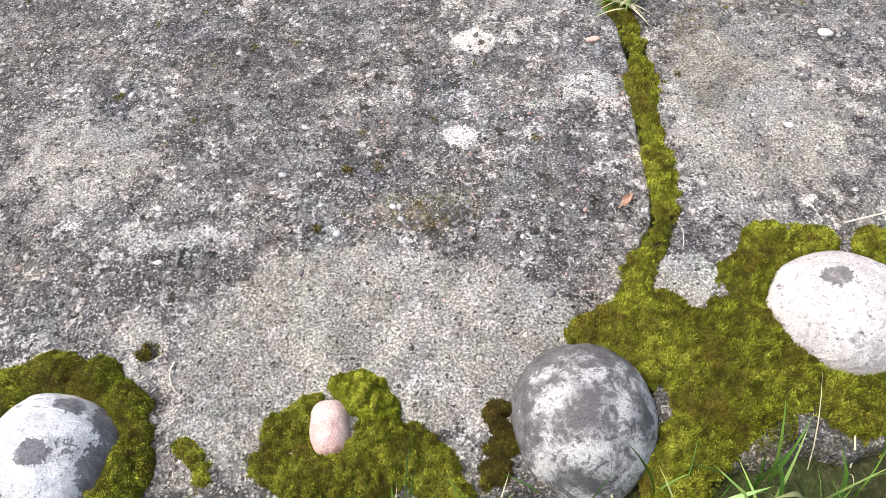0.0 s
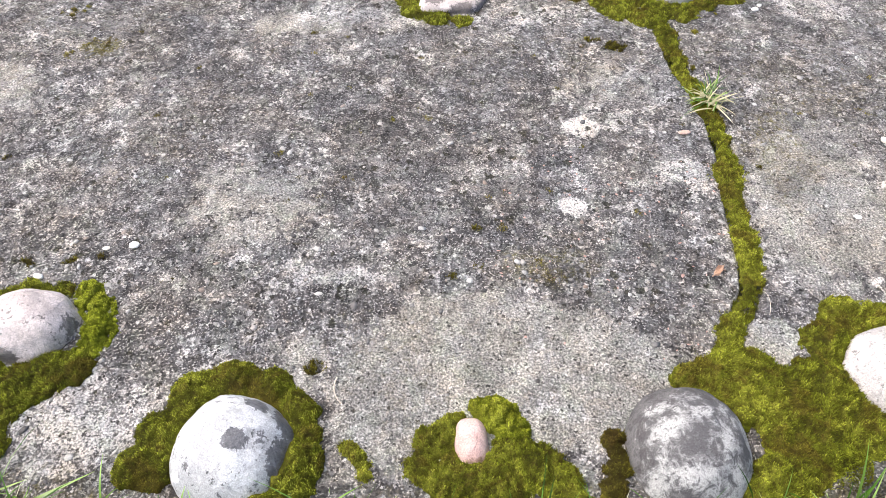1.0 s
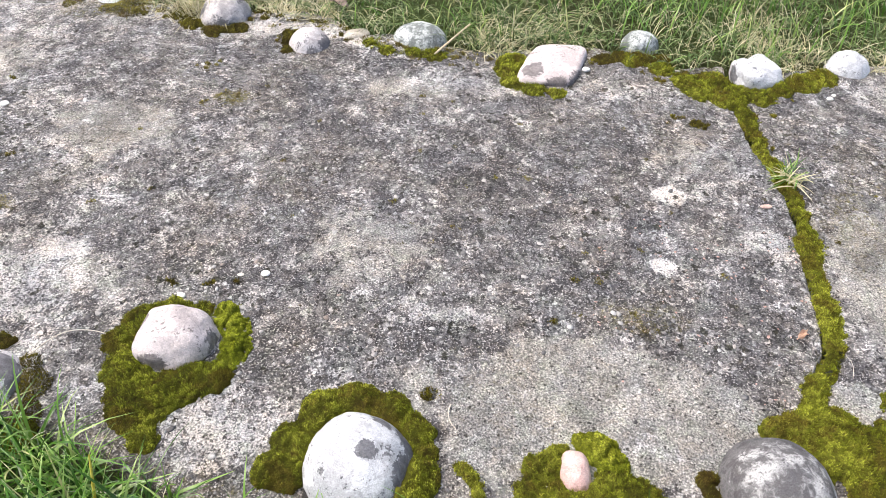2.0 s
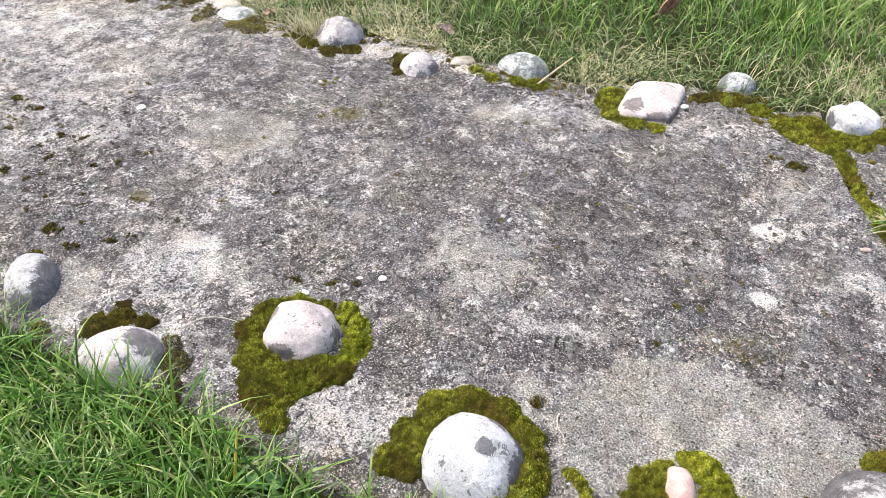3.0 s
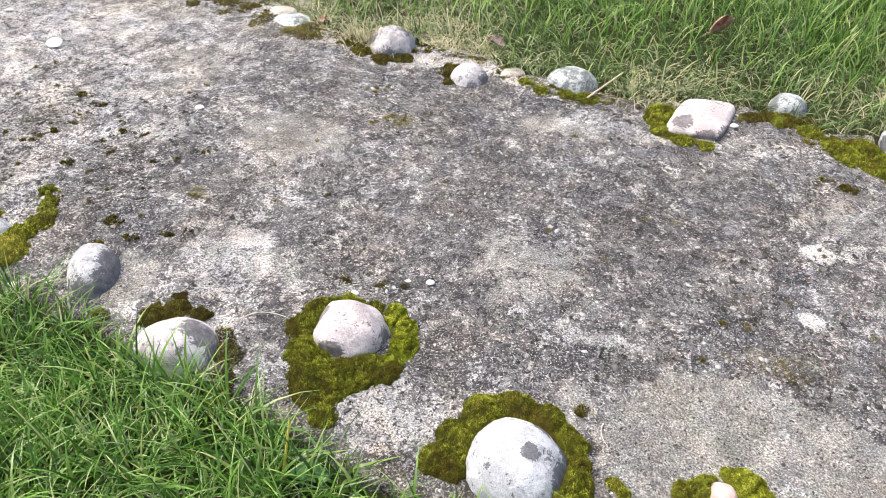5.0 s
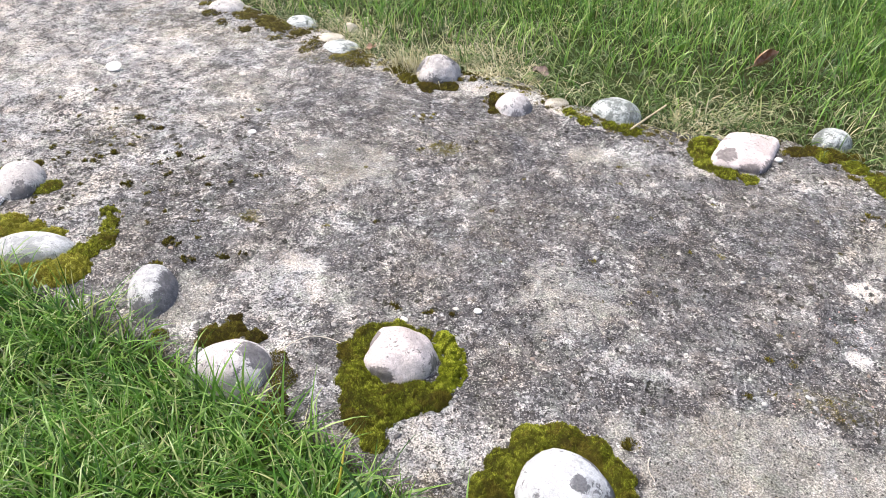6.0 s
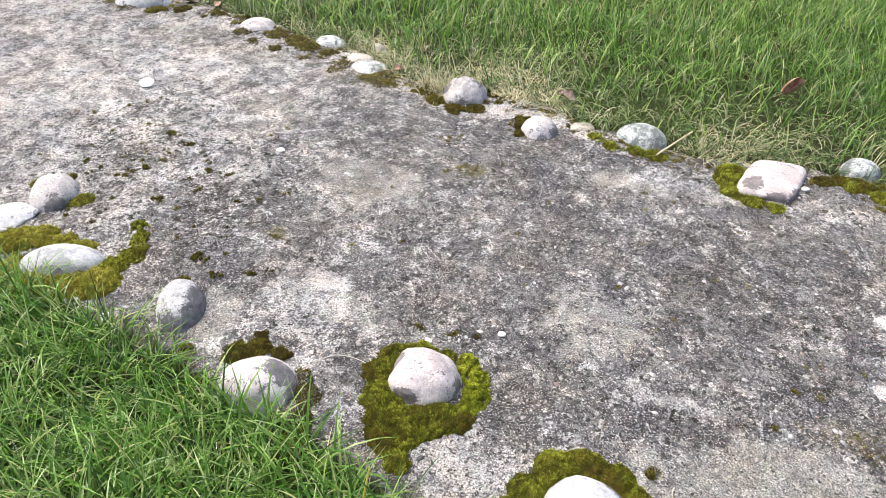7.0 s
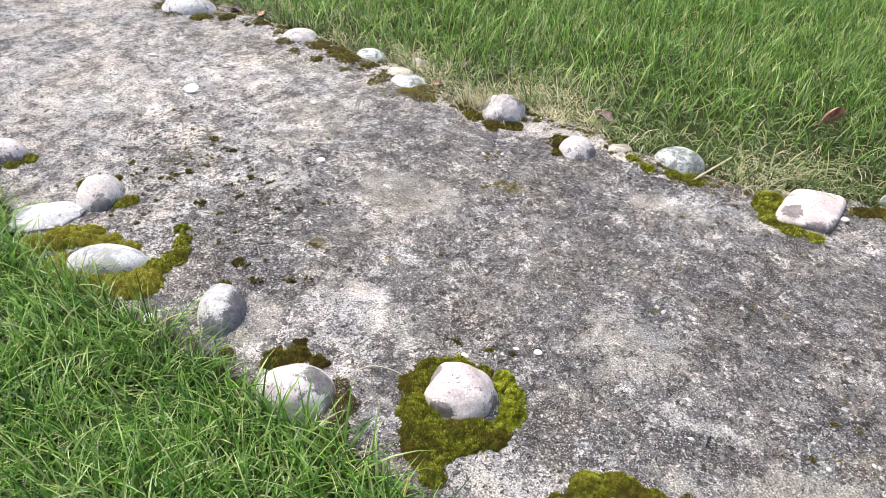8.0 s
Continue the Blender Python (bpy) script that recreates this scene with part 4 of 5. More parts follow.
# ---------------------------------------------------------------- grass
def build_blades(name, roots, mat, label, seed, length, width, bend, lean=0.25, segs=4, base_z=None, toward=None, category="grass"):
    """Tapered, folded blades that arch over; roots is an array of x, y."""
    rng = np.random.RandomState(seed)
    count = len(roots)
    L = length[0] + (length[1] - length[0]) * rng.beta(2, 2.2, count)
    W = rng.uniform(*width, count)
    az = 4 * math.pi * vnoise(roots[:, 0] * 9, roots[:, 1] * 9, seed) + rng.normal(0, 1.5, count)
    L = L * (0.7 + 0.6 * vnoise(roots[:, 0] * 13, roots[:, 1] * 13, seed + 1))
    if toward is not None:
        az = toward[0] + rng.normal(0, toward[1], count)
    lying = np.clip(rng.normal(0.95 * np.asarray(lean), 0.35, count), 0, 1.52)
    start = np.where(np.asarray(lean) > 1.1, lying, np.abs(rng.normal(0, lean, count)))
    curl = rng.uniform(*bend, count)
    x, y = roots[:, 0].copy(), roots[:, 1].copy()
    z = (np.full(count, -0.012) if base_z is None else base_z) * 1.0
    side = az + math.pi / 2 + rng.normal(0, 0.5, count)
    V = np.zeros((count, 2 * segs + 1, 3))
    along = np.zeros((count, 2 * segs + 1))
    ang = start.copy()
    for k in range(segs + 1):
        w = W * (1 - (k / segs) ** 2.2) * (0.75 + 0.25 * min(1, k))
        if k < segs:
            V[:, 2 * k] = np.stack([x - 0.5 * w * np.cos(side), y - 0.5 * w * np.sin(side), z], -1)
            V[:, 2 * k + 1] = np.stack([x + 0.5 * w * np.cos(side), y + 0.5 * w * np.sin(side), z], -1)
            along[:, 2 * k:2 * k + 2] = k / segs
        else:
            V[:, 2 * k] = np.stack([x, y, z], -1)
            along[:, 2 * k] = 1
        step = L / segs
        x, y, z = x + step * np.sin(ang) * np.cos(az), y + step * np.sin(ang) * np.sin(az), z + step * np.cos(ang)
        z = np.maximum(z, 0.001)
        ang = ang + curl / segs
    at = (2 * segs + 1) * np.arange(count)[:, None]
    quads = np.concatenate([at + np.array([2 * k, 2 * k + 1, 2 * k + 3, 2 * k + 2]) for k in range(segs - 1)])
    tris = at + np.array([2 * segs - 2, 2 * segs - 1, 2 * segs])
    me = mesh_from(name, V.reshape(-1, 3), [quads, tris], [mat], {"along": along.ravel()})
    return tagged(new(name, me), label, category, kind="stuff")


def scatter(seed, count, x0, x1, y0, y1, keep):
    rng = np.random.RandomState(seed)
    p = np.stack([rng.uniform(x0, x1, count), rng.uniform(y0, y1, count)], -1)
    return p[keep(p[:, 0], p[:, 1], rng.rand(count))]


def thick_near(x, y, r):
    """Lawn in front of the path: dense to the left, thin where the moss begins."""
    d = near_edge(x) + 0.03 * fbm(x, y, 9, 3, 301) - y
    dense = smooth(-0.01, 0.03, d) * np.where(x < -0.60, 1.0, np.where(x < -0.25, 0.6, np.where(x < 0.14, 0.45, 0.5)))
    return (r < dense * (0.55 + 0.6 * vnoise(x * 22, y * 22, 3))) & (stone_cover(x, y, 1.0) > 1)


def thick_far(x, y, r):
    d = y - far_edge(x) - 0.03 * fbm(x, y, 8, 3, 303) + 0.006
    dense = smooth(-0.015, 0.05, d) * (0.5 + 0.5 * smooth(0.0, 0.2, d))
    return (r < dense * (0.5 + 0.65 * vnoise(x * 16, y * 16, 5))) & (stone_cover(x, y, 1.0) > 1)


def fade(x, y, x0, x1, y0, y1, soft):
    """1 inside a rectangle with worn outlines, falling off over a soft rim."""
    d = np.maximum(np.maximum(x0 - x, x - x1), np.maximum(y0 - y, y - y1)) + 0.35 * soft * fbm(x, y, 1.6 / soft, 3, 311)
    return 1 - smooth(0.0, soft, d)


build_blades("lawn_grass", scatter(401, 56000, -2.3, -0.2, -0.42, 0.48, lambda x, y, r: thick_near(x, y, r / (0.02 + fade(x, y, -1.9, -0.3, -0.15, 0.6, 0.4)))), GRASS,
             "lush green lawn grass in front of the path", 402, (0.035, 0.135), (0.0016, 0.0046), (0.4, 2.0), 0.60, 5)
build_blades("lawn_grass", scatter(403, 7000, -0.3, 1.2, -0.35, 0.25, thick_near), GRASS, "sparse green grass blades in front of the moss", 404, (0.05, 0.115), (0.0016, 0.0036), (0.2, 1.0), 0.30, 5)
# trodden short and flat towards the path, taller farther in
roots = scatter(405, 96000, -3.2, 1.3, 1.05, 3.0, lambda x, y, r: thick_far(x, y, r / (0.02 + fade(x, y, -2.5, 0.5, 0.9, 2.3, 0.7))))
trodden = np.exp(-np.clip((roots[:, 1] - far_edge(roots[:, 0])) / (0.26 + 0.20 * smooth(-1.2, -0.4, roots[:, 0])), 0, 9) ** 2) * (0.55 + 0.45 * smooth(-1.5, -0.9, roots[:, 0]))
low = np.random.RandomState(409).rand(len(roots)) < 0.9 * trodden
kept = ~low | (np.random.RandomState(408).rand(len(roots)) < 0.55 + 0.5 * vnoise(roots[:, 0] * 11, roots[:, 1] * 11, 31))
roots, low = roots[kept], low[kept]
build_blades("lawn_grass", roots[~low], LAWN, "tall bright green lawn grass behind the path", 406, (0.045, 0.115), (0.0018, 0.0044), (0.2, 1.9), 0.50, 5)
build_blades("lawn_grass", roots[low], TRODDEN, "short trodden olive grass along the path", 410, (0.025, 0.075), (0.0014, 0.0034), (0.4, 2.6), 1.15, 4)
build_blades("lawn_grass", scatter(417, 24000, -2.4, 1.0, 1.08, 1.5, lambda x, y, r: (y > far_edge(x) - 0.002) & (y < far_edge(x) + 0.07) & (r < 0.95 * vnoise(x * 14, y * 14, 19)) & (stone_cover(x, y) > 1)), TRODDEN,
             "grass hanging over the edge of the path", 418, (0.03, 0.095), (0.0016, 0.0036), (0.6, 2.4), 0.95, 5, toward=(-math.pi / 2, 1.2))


def outlying(x, y, r):
    """Thinner growth all round, where the lawn runs on."""
    out = np.maximum(near_edge(x) - y, y - far_edge(x)) - 0.02
    thick = 1 - 0.9 * np.maximum(fade(x, y, -1.9, -0.3, -0.15, 0.6, 0.4), fade(x, y, -2.5, 0.5, 0.9, 2.3, 0.7))
    return (out > 0) & (r < thick * fade(x, y, -4.2, 2.6, -2.0, 4.0, 2.2))


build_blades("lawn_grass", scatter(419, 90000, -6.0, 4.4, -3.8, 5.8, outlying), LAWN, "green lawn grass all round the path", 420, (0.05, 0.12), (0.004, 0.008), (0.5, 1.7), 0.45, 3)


def edge_straw(x, y, r):
    d = y - far_edge(x) + 0.01
    return (d > -0.01) & (r < np.exp(-(d / 0.13) ** 2) * (0.08 + 0.9 * smooth(0.52, 0.80, vnoise(x * 7, y * 7, 9)))) & (stone_cover(x, y, 1.0) > 1)


build_blades("dry_straw", scatter(411, 40000, -2.6, 0.9, 1.05, 1.7, edge_straw), STRAW, "dry straw-coloured grass at the lawn edge", 412, (0.025, 0.085), (0.0011, 0.0026), (0.1, 1.5), 1.3, 4)
build_blades("dry_straw", scatter(431, 6000, -2.4, 0.9, 1.05, 1.5, lambda x, y, r: (y > far_edge(x) - 0.012) & (y < far_edge(x) + 0.05) & (r < 0.08 + 0.9 * smooth(0.42, 0.75, vnoise(x * 7, y * 7, 9))) & (stone_cover(x, y) > 1)), STRAW,
             "dry straw hanging over the path edge", 432, (0.02, 0.085), (0.0011, 0.0024), (0.1, 1.5), 1.3, 4, toward=(-math.pi / 2, 1.1))
tuft = np.random.RandomState(433).normal(0, 1, (260, 2)) * (0.032, 0.022) + (-0.965, 1.185)
build_blades("dry_straw", tuft, STRAW, "pale withered grass clump beside the rounded grey cobble", 434, (0.04, 0.10), (0.0014, 0.0028), (0.4, 1.6), 0.9, 5, toward=(-math.pi / 2, 1.3))
build_blades("dry_straw", scatter(415, 30000, -3.0, 1.3, 1.15, 2.6, lambda x, y, r: (y > far_edge(x)) & (r < 0.5 * smooth(0.40, 0.75, vnoise(x * 5, y * 5, 12)))), STRAW, "dead straw among the lawn grass behind the path", 416, (0.03, 0.09), (0.0010, 0.0024), (0.5, 2.2), 0.9, 4)
build_blades("dry_straw", scatter(413, 3000, -2.2, 0.5, -0.3, 0.25, lambda x, y, r: (y < near_edge(x) - 0.005) & (r < 0.45)), STRAW, "scattered dry blades in the near lawn", 414, (0.03, 0.08), (0.0010, 0.0020), (0.6, 2.2), 0.8, 4)


# ---------------------------------------------------------------- loose aggregate on the concrete
def build_grit(count, x0, x1, y0, y1, seed, sizes, mat, label):
    rng = np.random.RandomState(seed)
    x, y = rng.uniform(x0, x1, count), rng.uniform(y0, y1, count)
    ok = (np.minimum(y - near_edge(x), far_edge(x) - y) > 0.015) & (np.abs(x - joint(y)) > 0.018) & (stone_cover(x, y) > 1.05)
    st = stains(x, y)
    ok &= rng.rand(count) > 0.75 * st["clean"]
    x, y = x[ok], y[ok]
    count = len(x)
    z = slab_height(x, y)
    bm = bmesh.new()
    bmesh.ops.create_icosphere(bm, subdivisions=1, radius=1.0)
    U = np.array([v.co for v in bm.verts])
    F = np.array([[v.index for v in f.verts] for f in bm.faces])
    bm.free()
    r = sizes[0] + (sizes[1] - sizes[0]) * rng.beta(1.1, 4.0, count)
    ax = np.stack([r * rng.uniform(0.8, 1.6, count), r * rng.uniform(0.6, 1.1, count), r * rng.uniform(0.14, 0.34, count)], -1)
    rot = rng.uniform(0, math.pi, count)
    P = U[None] * ax[:, None] * rng.uniform(0.6, 1.3, (count, len(U), 1))
    c, s = np.cos(rot)[:, None], np.sin(rot)[:, None]
    V = np.stack([P[..., 0] * c - P[..., 1] * s + x[:, None], P[..., 0] * s + P[..., 1] * c + y[:, None], P[..., 2] + z[:, None]], -1)
    me = mesh_from("grit", V.reshape(-1, 3), (len(U) * np.arange(count)[:, None, None] + F[None]).reshape(-1, 3), [mat])
    tagged(new("grit", me), label, "grit", kind="stuff")


def grit_material():
    n = Nodes("aggregate_stones")
    c = n.ramp(n.island(), [(0.0, (0.06, 0.057, 0.057)), (0.35, (0.14, 0.134, 0.134)), (0.7, (0.25, 0.245, 0.235)), (0.9, (0.50, 0.49, 0.47)), (1.0, (0.25, 0.195, 0.16))])
    c = n.mix(1.0, c, n.ramp(n.noise(700, 2), [(0.3, (0.75, 0.75, 0.75)), (0.7, (1.15, 1.15, 1.15))]), "MULTIPLY")
    return n.finish(c, 0.8, (), 0.3)


GRIT = grit_material()
build_grit(13000, -2.4, 0.62, 0.1, 1.35, 501, (0.0011, 0.0062), GRIT, "small stones of the aggregate showing in the concrete")


def build_aggregate(count, seed):
    """The larger stones that show in the slab's middle stretch, each one by itself."""
    rng = np.random.RandomState(seed)
    shapes = []
    for k in range(8):
        bm = bmesh.new()
        bmesh.ops.create_icosphere(bm, subdivisions=1, radius=1.0)
        for v in bm.verts:
            v.co = Vector((v.co.x * 1.25, v.co.y * 0.9, v.co.z * 0.38)) * rng.uniform(0.72, 1.25)
        me = bpy.data.meshes.new("aggregate_stone")
        bm.to_mesh(me)
        bm.free()
        me.polygons.foreach_set("use_smooth", [True] * len(me.polygons))
        me.materials.append(SINGLE)
        shapes.append(me)
    slab = bpy.data.objects["path_slab"]
    x, y = rng.uniform(-1.25, 0.15, 4 * count), rng.uniform(0.32, 1.05, 4 * count)
    ok = (stone_cover(x, y) > 1.4) & (stains(x, y)["clean"] < 0.3) & (far_edge(x) - y > 0.06)
    x, y = x[ok][:count], y[ok][:count]
    for k, (px, py, pz) in enumerate(zip(x, y, slab_height(x, y))):
        ob = part("aggregate_stone", shapes[k % 8], slab)
        r = 0.0022 + 0.0030 * rng.rand() ** 2
        ob.matrix_world = pose(px, py, pz, 0, 0, rng.uniform(0, 360)) @ Matrix.Diagonal((r, r, r, 1))


def single_material():
    n = Nodes("single_aggregate_stone")
    r = n.t.nodes.new("ShaderNodeObjectInfo").outputs["Random"]
    c = n.ramp(r, [(0.0, (0.07, 0.066, 0.066)), (0.35, (0.16, 0.152, 0.15)), (0.6, (0.34, 0.33, 0.31)), (0.9, (0.56, 0.55, 0.53)), (1.0, (0.30, 0.24, 0.20))])
    return n.finish(c, 0.8, (), 0.3)


SINGLE = single_material()
build_aggregate(280, 511)
PINK_CHIP = plain_material("pink_chip", (0.42, 0.25, 0.21), (0.60, 0.42, 0.36), 200)
build_grit(110, -0.10, 0.20, 0.32, 0.68, 503, (0.0012, 0.0040), PINK_CHIP, "small pinkish stone chips in the concrete")


# ---------------------------------------------------------------- small loose things
def build_pebble(x, y, r, mat, label, seed, squash=(1, 0.8, 0.4), turn=0, z=0.0, category="pebble"):
    bm = bmesh.new()
    bmesh.ops.create_icosphere(bm, subdivisions=3, radius=1.0)
    for v in bm.verts:
        k = 1 + 0.18 * noise.noise(v.co * 1.3 + Vector((seed, 0, 0)))
        v.co = Vector((v.co.x * squash[0] * k, v.co.y * squash[1] * k, v.co.z * squash[2] * k)) * r
    me = bpy.data.meshes.new("pebble")
    bm.to_mesh(me)
    bm.free()
    for p in me.polygons:
        p.use_smooth = True
    me.materials.append(mat)
    ob = new("pebble", me)
    ob.matrix_world = pose(x, y, z + r * squash[2] * 0.55, 0, 0, turn)
    return tagged(ob, label, category)


CHALK = plain_material("chalky_white", (0.78, 0.76, 0.72), (0.86, 0.85, 0.82), 300)
CREAM = plain_material("cream_stone", (0.55, 0.50, 0.44), (0.72, 0.68, 0.62), 250)
ROSE = plain_material("rose_chip", (0.50, 0.34, 0.28), (0.62, 0.46, 0.40), 250)
build_pebble(-0.566, 0.459, 0.0068, CHALK, "small white pebble pressed into the concrete", 1)
build_pebble(-1.176, 0.789, 0.0090, CHALK, "flat white pebble in the concrete", 2, (1, 0.85, 0.25), 20)
build_pebble(-0.668, 0.401, 0.0070, CHALK, "white pebble beside the mossy cobble", 3, (1, 0.6, 0.4), -10)
build_pebble(-0.118, 1.088, 0.0085, CHALK, "white pebble beside the square pink cobble", 4, (1, 0.8, 0.5), 10)
build_pebble(-1.164, 0.244, 0.0110, CHALK, "white pebble at the grass edge", 5, (0.8, 1, 0.5), 10)
build_pebble(0.464, 0.728, 0.0095, CREAM, "cream pebble on the concrete", 6, (1, 0.7, 0.4), -20)
build_pebble(0.378, 0.573, 0.0055, CHALK, "small white pebble on the slab", 7, (1, 0.8, 0.3))
build_pebble(0.172, 0.727, 0.0090, ROSE, "flat pinkish stone chip by the joint", 8, (1, 0.5, 0.3), 10)
build_pebble(-1.86, 1.03, 0.0120, CREAM, "pale flat pebble in the path", 9, (1, 0.6, 0.25), 15)
build_pebble(-1.33, 1.0, 0.0095, CREAM, "grey-white pebble on the path", 10, (1, 0.7, 0.5), -15)
build_pebble(-0.60, 0.452, 0.0050, CREAM, "pale chip in the concrete", 11, (1, 0.7, 0.3), 5)
# two pebble shapes stand in for unidentified white bits
build_pebble(0.342, 1.064, 0.0065, CHALK, "small white pebble beside the far moss", 13, (1, 0.8, 0.5), 5)
build_pebble(0.352, 1.078, 0.0045, CHALK, "tiny white pebble beside the far moss", 14, (1, 0.9, 0.5), 45)


def build_petal(x, y, r, turn):
    """A round white petal, cupped and with an uneven rim."""
    n, rings = 20, 5
    V = [(0, 0, 0.0008)]
    for k in range(1, rings + 1):
        for i in range(n):
            a = 2 * math.pi * i / n
            q = r * k / rings * (1 + 0.07 * math.sin(2 * a + 1) + 0.04 * math.sin(5 * a))
            V.append((q * math.cos(a), 0.85 * q * math.sin(a), 0.0008 + 0.07 * r * (k / rings) ** 2))
    V = np.array(V)
    W = V + np.array((0, 0, 0.0006))
    tri = np.array([(0, 1 + i, 1 + (i + 1) % n) for i in range(n)])
    quad = np.array([(1 + k * n + i, 1 + (k + 1) * n + i, 1 + (k + 1) * n + (i + 1) % n, 1 + k * n + (i + 1) % n) for k in range(rings - 1) for i in range(n)])
    m, e = len(V), 1 + (rings - 1) * n
    rim = np.array([(e + i, e + (i + 1) % n, m + e + (i + 1) % n, m + e + i) for i in range(n)])
    me = mesh_from("petal", np.concatenate([V, W]), [tri[:, ::-1], quad[:, ::-1], tri + m, quad + m, rim], [CHALK])
    ob = new("petal", me)
    ob.matrix_world = pose(x, y, 0.0075, 30, 0, turn)
    tagged(ob, "round white petal lying on the concrete", "petal")


build_petal(-1.628, 0.912, 0.017, 25)


def build_leaf(x, y, length, width, curl, turn, mat, label, tilt=(0, 0), z=0.0):
    """A fallen leaf: blade with a midrib and edges that roll up."""
    nx, ny = 15, 9
    V, W = [], []
    for i in range(nx):
        u = i / (nx - 1)
        half = 0.5 * width * (math.sin(math.pi * u ** 0.8) ** 0.75 + 0.02)
        for j in range(ny):
            v = 2 * j / (ny - 1) - 1
            a = curl * v
            yy = half * (math.sin(a) / curl)
            zz = half * (1 - math.cos(a)) / curl + 0.004 * math.sin(u * 9 + 3 * v) * abs(v) - 0.0012 * math.exp(-(v / 0.12) ** 2) + 0.10 * length * (u - 0.5) ** 2
            V.append(((u - 0.5) * length, yy, zz + 0.002))
    V = np.array(V)
    f = grid_faces(nx, ny)
    m = len(V)
    low = V - np.array((0, 0, 0.0007))
    ring = [i * ny for i in range(nx)] + [(nx - 1) * ny + j for j in range(1, ny)] + [i * ny + ny - 1 for i in range(nx - 2, -1, -1)] + list(range(ny - 2, 0, -1))
    rim = np.array([(ring[k], ring[(k + 1) % len(ring)], m + ring[(k + 1) % len(ring)], m + ring[k]) for k in range(len(ring))])
    root = new("fallen_leaf")
    root.matrix_world = pose(x, y, z, tilt[0], tilt[1], turn)
    part("blade", mesh_from("blade", np.concatenate([V, low]), [f, f[:, ::-1] + m, rim], [mat]), root)
    t = np.linspace(0, 2 * math.pi, 6, endpoint=False)
    sv = []
    for k in range(6):
        u = k / 5
        for a in t:
            sv.append((-0.5 * length - 0.28 * length * u, 0.0009 * math.cos(a) + 0.02 * length * u * u, 0.0035 + 0.025 * length + 0.0009 * math.sin(a)))
    sf = np.array([(k * 6 + i, k * 6 + (i + 1) % 6, (k + 1) * 6 + (i + 1) % 6, (k + 1) * 6 + i) for k in range(5) for i in range(6)])
    part("stalk", mesh_from("stalk", np.array(sv), sf, [mat]), root)
    return tagged(root, label, "leaf")


LEAF_BROWN = plain_material("dead_leaf", (0.22, 0.11, 0.05), (0.58, 0.42, 0.29), 34, 0.6)
LEAF_GREY = plain_material("old_grey_leaf", (0.09, 0.062, 0.055), (0.22, 0.165, 0.145), 90, 0.7)
LEAF_TAN = plain_material("tan_leaf", (0.40, 0.24, 0.16), (0.55, 0.38, 0.28), 120, 0.7)
LEAF_GREEN = plain_material("green_leaf", (0.06, 0.16, 0.05), (0.12, 0.26, 0.09), 60, 0.5)
build_leaf(-0.165, 1.455, 0.078, 0.070, 2.5, 48, LEAF_BROWN, "curled brown dead leaf resting in the lawn", (28, -16), 0.048)
build_leaf(-0.662, 1.255, 0.055, 0.034, 1.2, -30, LEAF_GREY, "dark curled dead leaf at the grass edge", (10, 0), 0.012)
build_leaf(0.179, 0.469, 0.022, 0.009, 0.7, 50, LEAF_TAN, "small tan leaf fragment on the concrete", (0, 0), 0.001)
build_leaf(-0.600, 0.098, 0.055, 0.026, 0.5, 200, LEAF_GREEN, "broad green leaf among the grass", (0, -8), 0.006)


def build_stem(points, radius, mat, label, name="dry_stem", taper=0.5):
    """A thin dry stalk along a bent line."""
    cu = bpy.data.curves.new(name, "CURVE")
    cu.dimensions, cu.bevel_depth, cu.bevel_resolution, cu.resolution_u = "3D", radius, 2, 6
    sp = cu.splines.new("NURBS")
    sp.points.add(len(points) - 1)
    for k, (p, q) in enumerate(zip(points, sp.points)):
        q.co, q.radius = (*p, 1.0), 1 - taper * k / (len(points) - 1)
    sp.use_endpoint_u, sp.order_u = True, min(4, len(points))
    cu.materials.append(mat)
    tmp = new(name, cu)
    me = bpy.data.meshes.new_from_object(tmp.evaluated_get(bpy.context.evaluated_depsgraph_get()))
    bpy.data.objects.remove(tmp)
    return tagged(new(name, me), label, "stem")


TWIG = plain_material("dry_twig", (0.50, 0.40, 0.26), (0.68, 0.58, 0.42), 200, 0.7)
PALE_ROOT = plain_material("pale_root", (0.52, 0.46, 0.38), (0.70, 0.66, 0.58), 200, 0.7)
build_stem([(-0.425, 1.085, 0.004), (-0.405, 1.115, 0.012), (-0.382, 1.150, 0.022), (-0.362, 1.178, 0.030)], 0.0024, TWIG, "straw-coloured twig leaning on the lawn edge", taper=0.2)
build_stem([(-0.82, 0.262, 0.004), (-0.800, 0.300, 0.012), (-0.775, 0.318, 0.012), (-0.745, 0.322, 0.004), (-0.725, 0.318, 0.002)], 0.0009, PALE_ROOT, "thin pale root curving over the concrete")
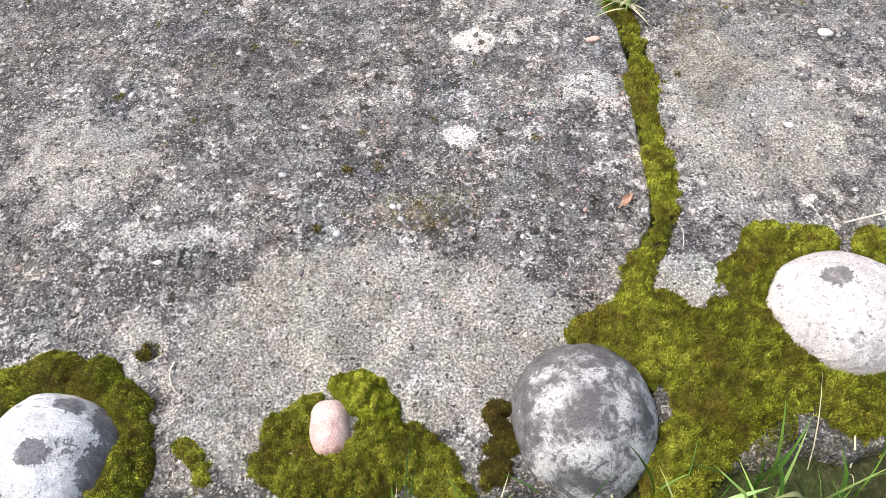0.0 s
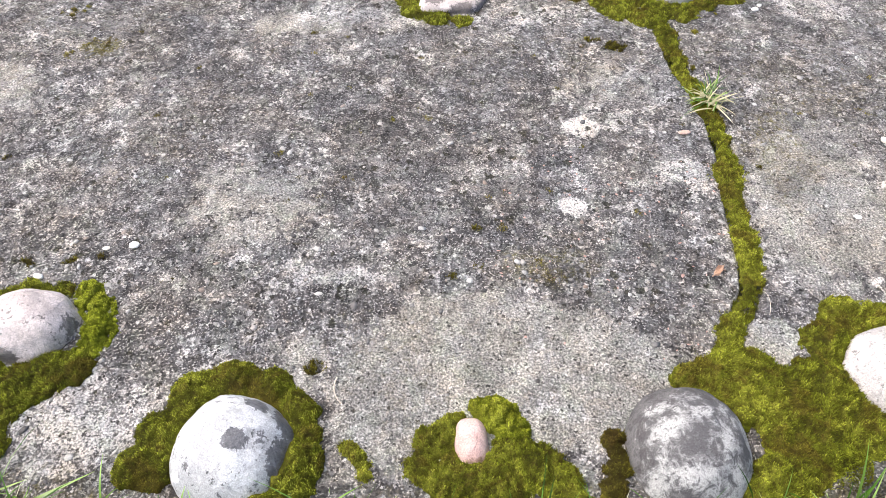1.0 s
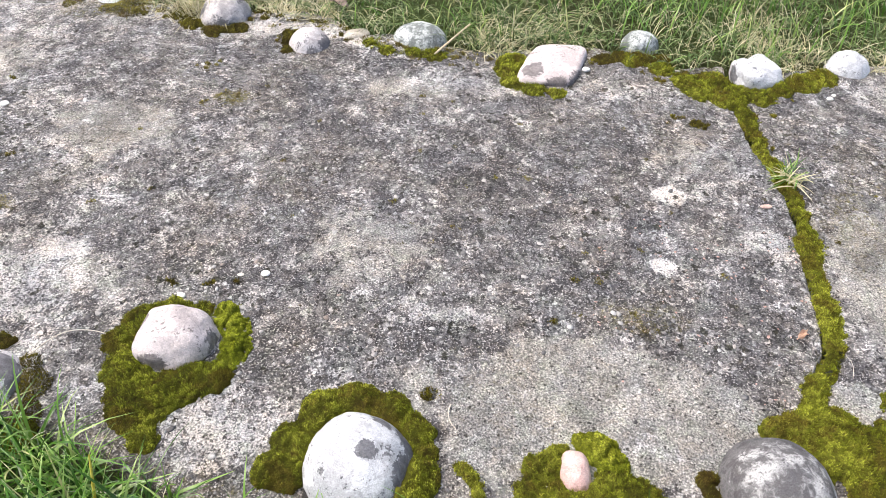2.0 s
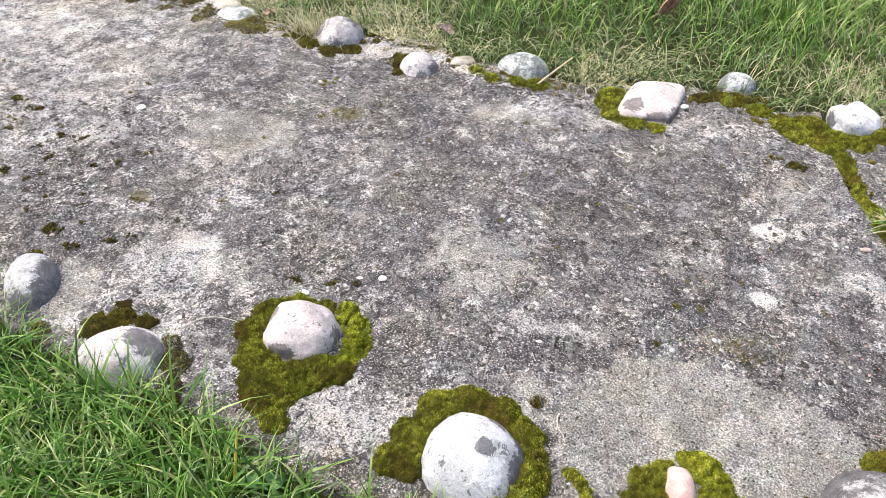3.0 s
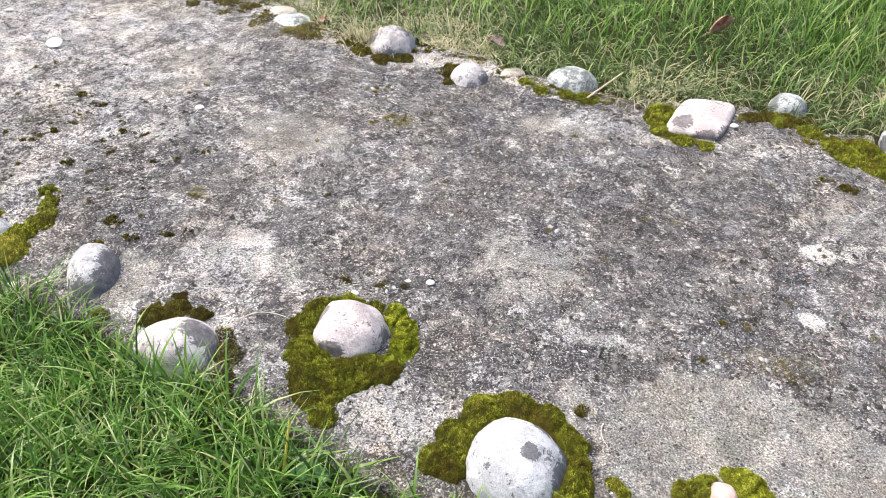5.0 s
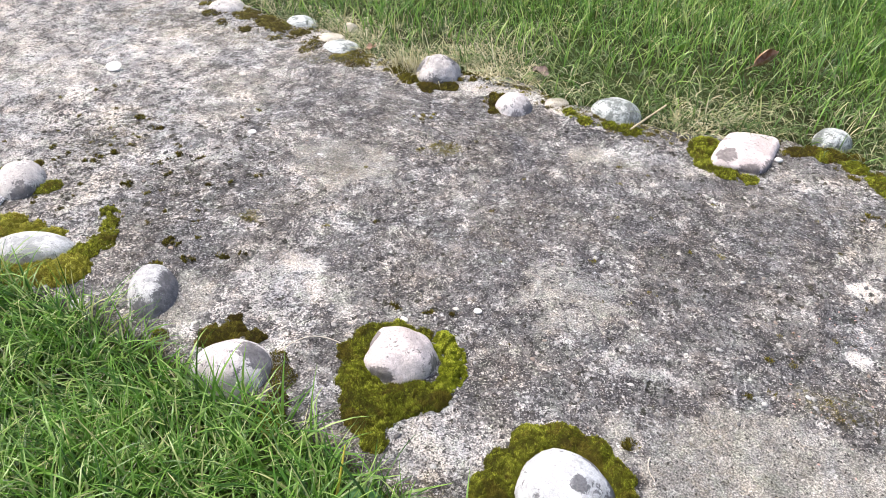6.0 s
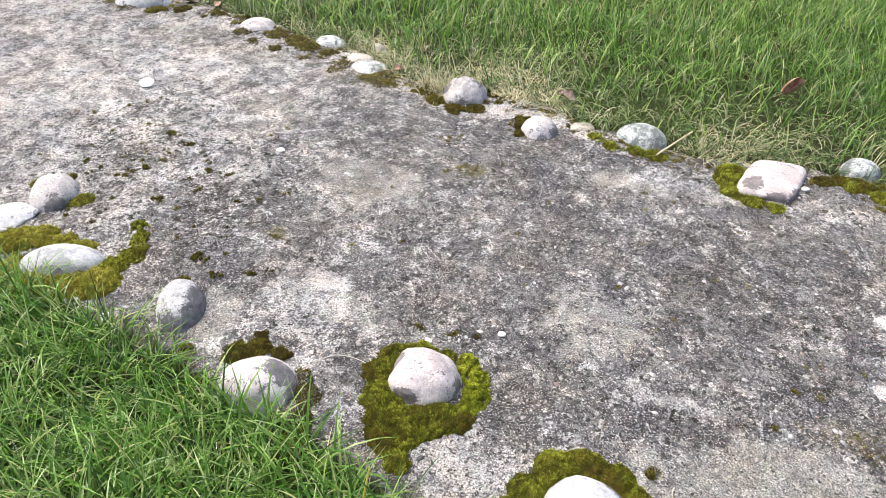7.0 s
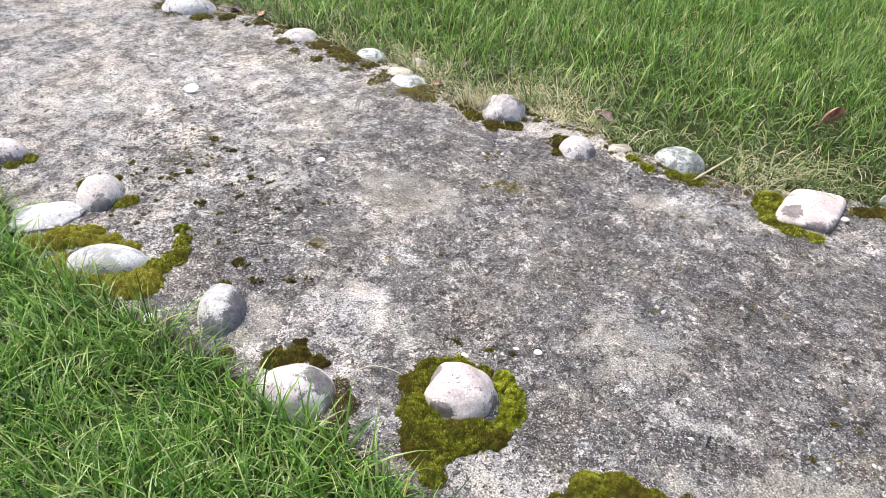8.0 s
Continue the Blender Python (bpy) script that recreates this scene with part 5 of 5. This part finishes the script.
build_stem([(-0.272, 0.286, 0.002), (-0.276, 0.274, 0.004), (-0.272, 0.262, 0.003), (-0.262, 0.254, 0.002)], 0.0010, PALE_ROOT, "short pale dry stalk on the concrete")
build_stem([(-0.632, 0.085, -0.01), (-0.630, 0.100, 0.03), (-0.628, 0.112, 0.06), (-0.627, 0.118, 0.08)], 0.0022, plain_material("yellow_blade", (0.62, 0.50, 0.06), (0.75, 0.64, 0.12), 100), "yellowed grass stem standing in the lawn", taper=0.6)
build_stem([(0.222, 0.398, 0.012), (0.228, 0.418, 0.018), (0.222, 0.432, 0.012)], 0.0004, PALE_ROOT, "thin dry stalk in the joint")
build_stem([(0.39, 0.425, 0.015), (0.42, 0.430, 0.020), (0.46, 0.440, 0.020), (0.50, 0.455, 0.015)], 0.0011, PALE_ROOT, "pale dry stalk lying over the moss")
build_stem([(-1.72, 0.98, 0.002), (-1.70, 1.01, 0.005), (-1.70, 1.05, 0.002)], 0.0012, PALE_ROOT, "short dry stalk on the path")

# the withered tuft that grows in the joint
rng = np.random.RandomState(61)
tuft = np.stack([0.218 + rng.normal(0, 0.007, 34), 0.795 + rng.normal(0, 0.010, 34)], -1)
build_blades("grass_tuft", tuft, STRAW, "withered pale grass tuft in the joint", 62, (0.04, 0.085), (0.0018, 0.0036), (0.2, 0.9), 1.35, 5, base_z=np.full(34, 0.010))
tuft = np.stack([0.214 + rng.normal(0, 0.008, 34), 0.800 + rng.normal(0, 0.010, 34)], -1)
build_blades("grass_tuft", tuft, LAWN, "few green blades in the withered tuft", 63, (0.03, 0.07), (0.0016, 0.0030), (0.3, 1.2), 1.2, 5, base_z=np.full(34, 0.010))

build_leaf(-1.86, 1.395, 0.055, 0.032, 1.1, 20, LEAF_GREY, "dry brown leaf lying by the wide pale cobble", (6, 4), 0.004)
build_leaf(-1.77, 1.405, 0.045, 0.026, 1.0, 110, LEAF_TAN, "small tan leaf lying at the lawn edge", (-6, 3), 0.006)
build_leaf(-1.10, 1.235, 0.035, 0.018, 0.9, 70, LEAF_TAN, "small curled leaf among dry grass", (8, 0), 0.008)
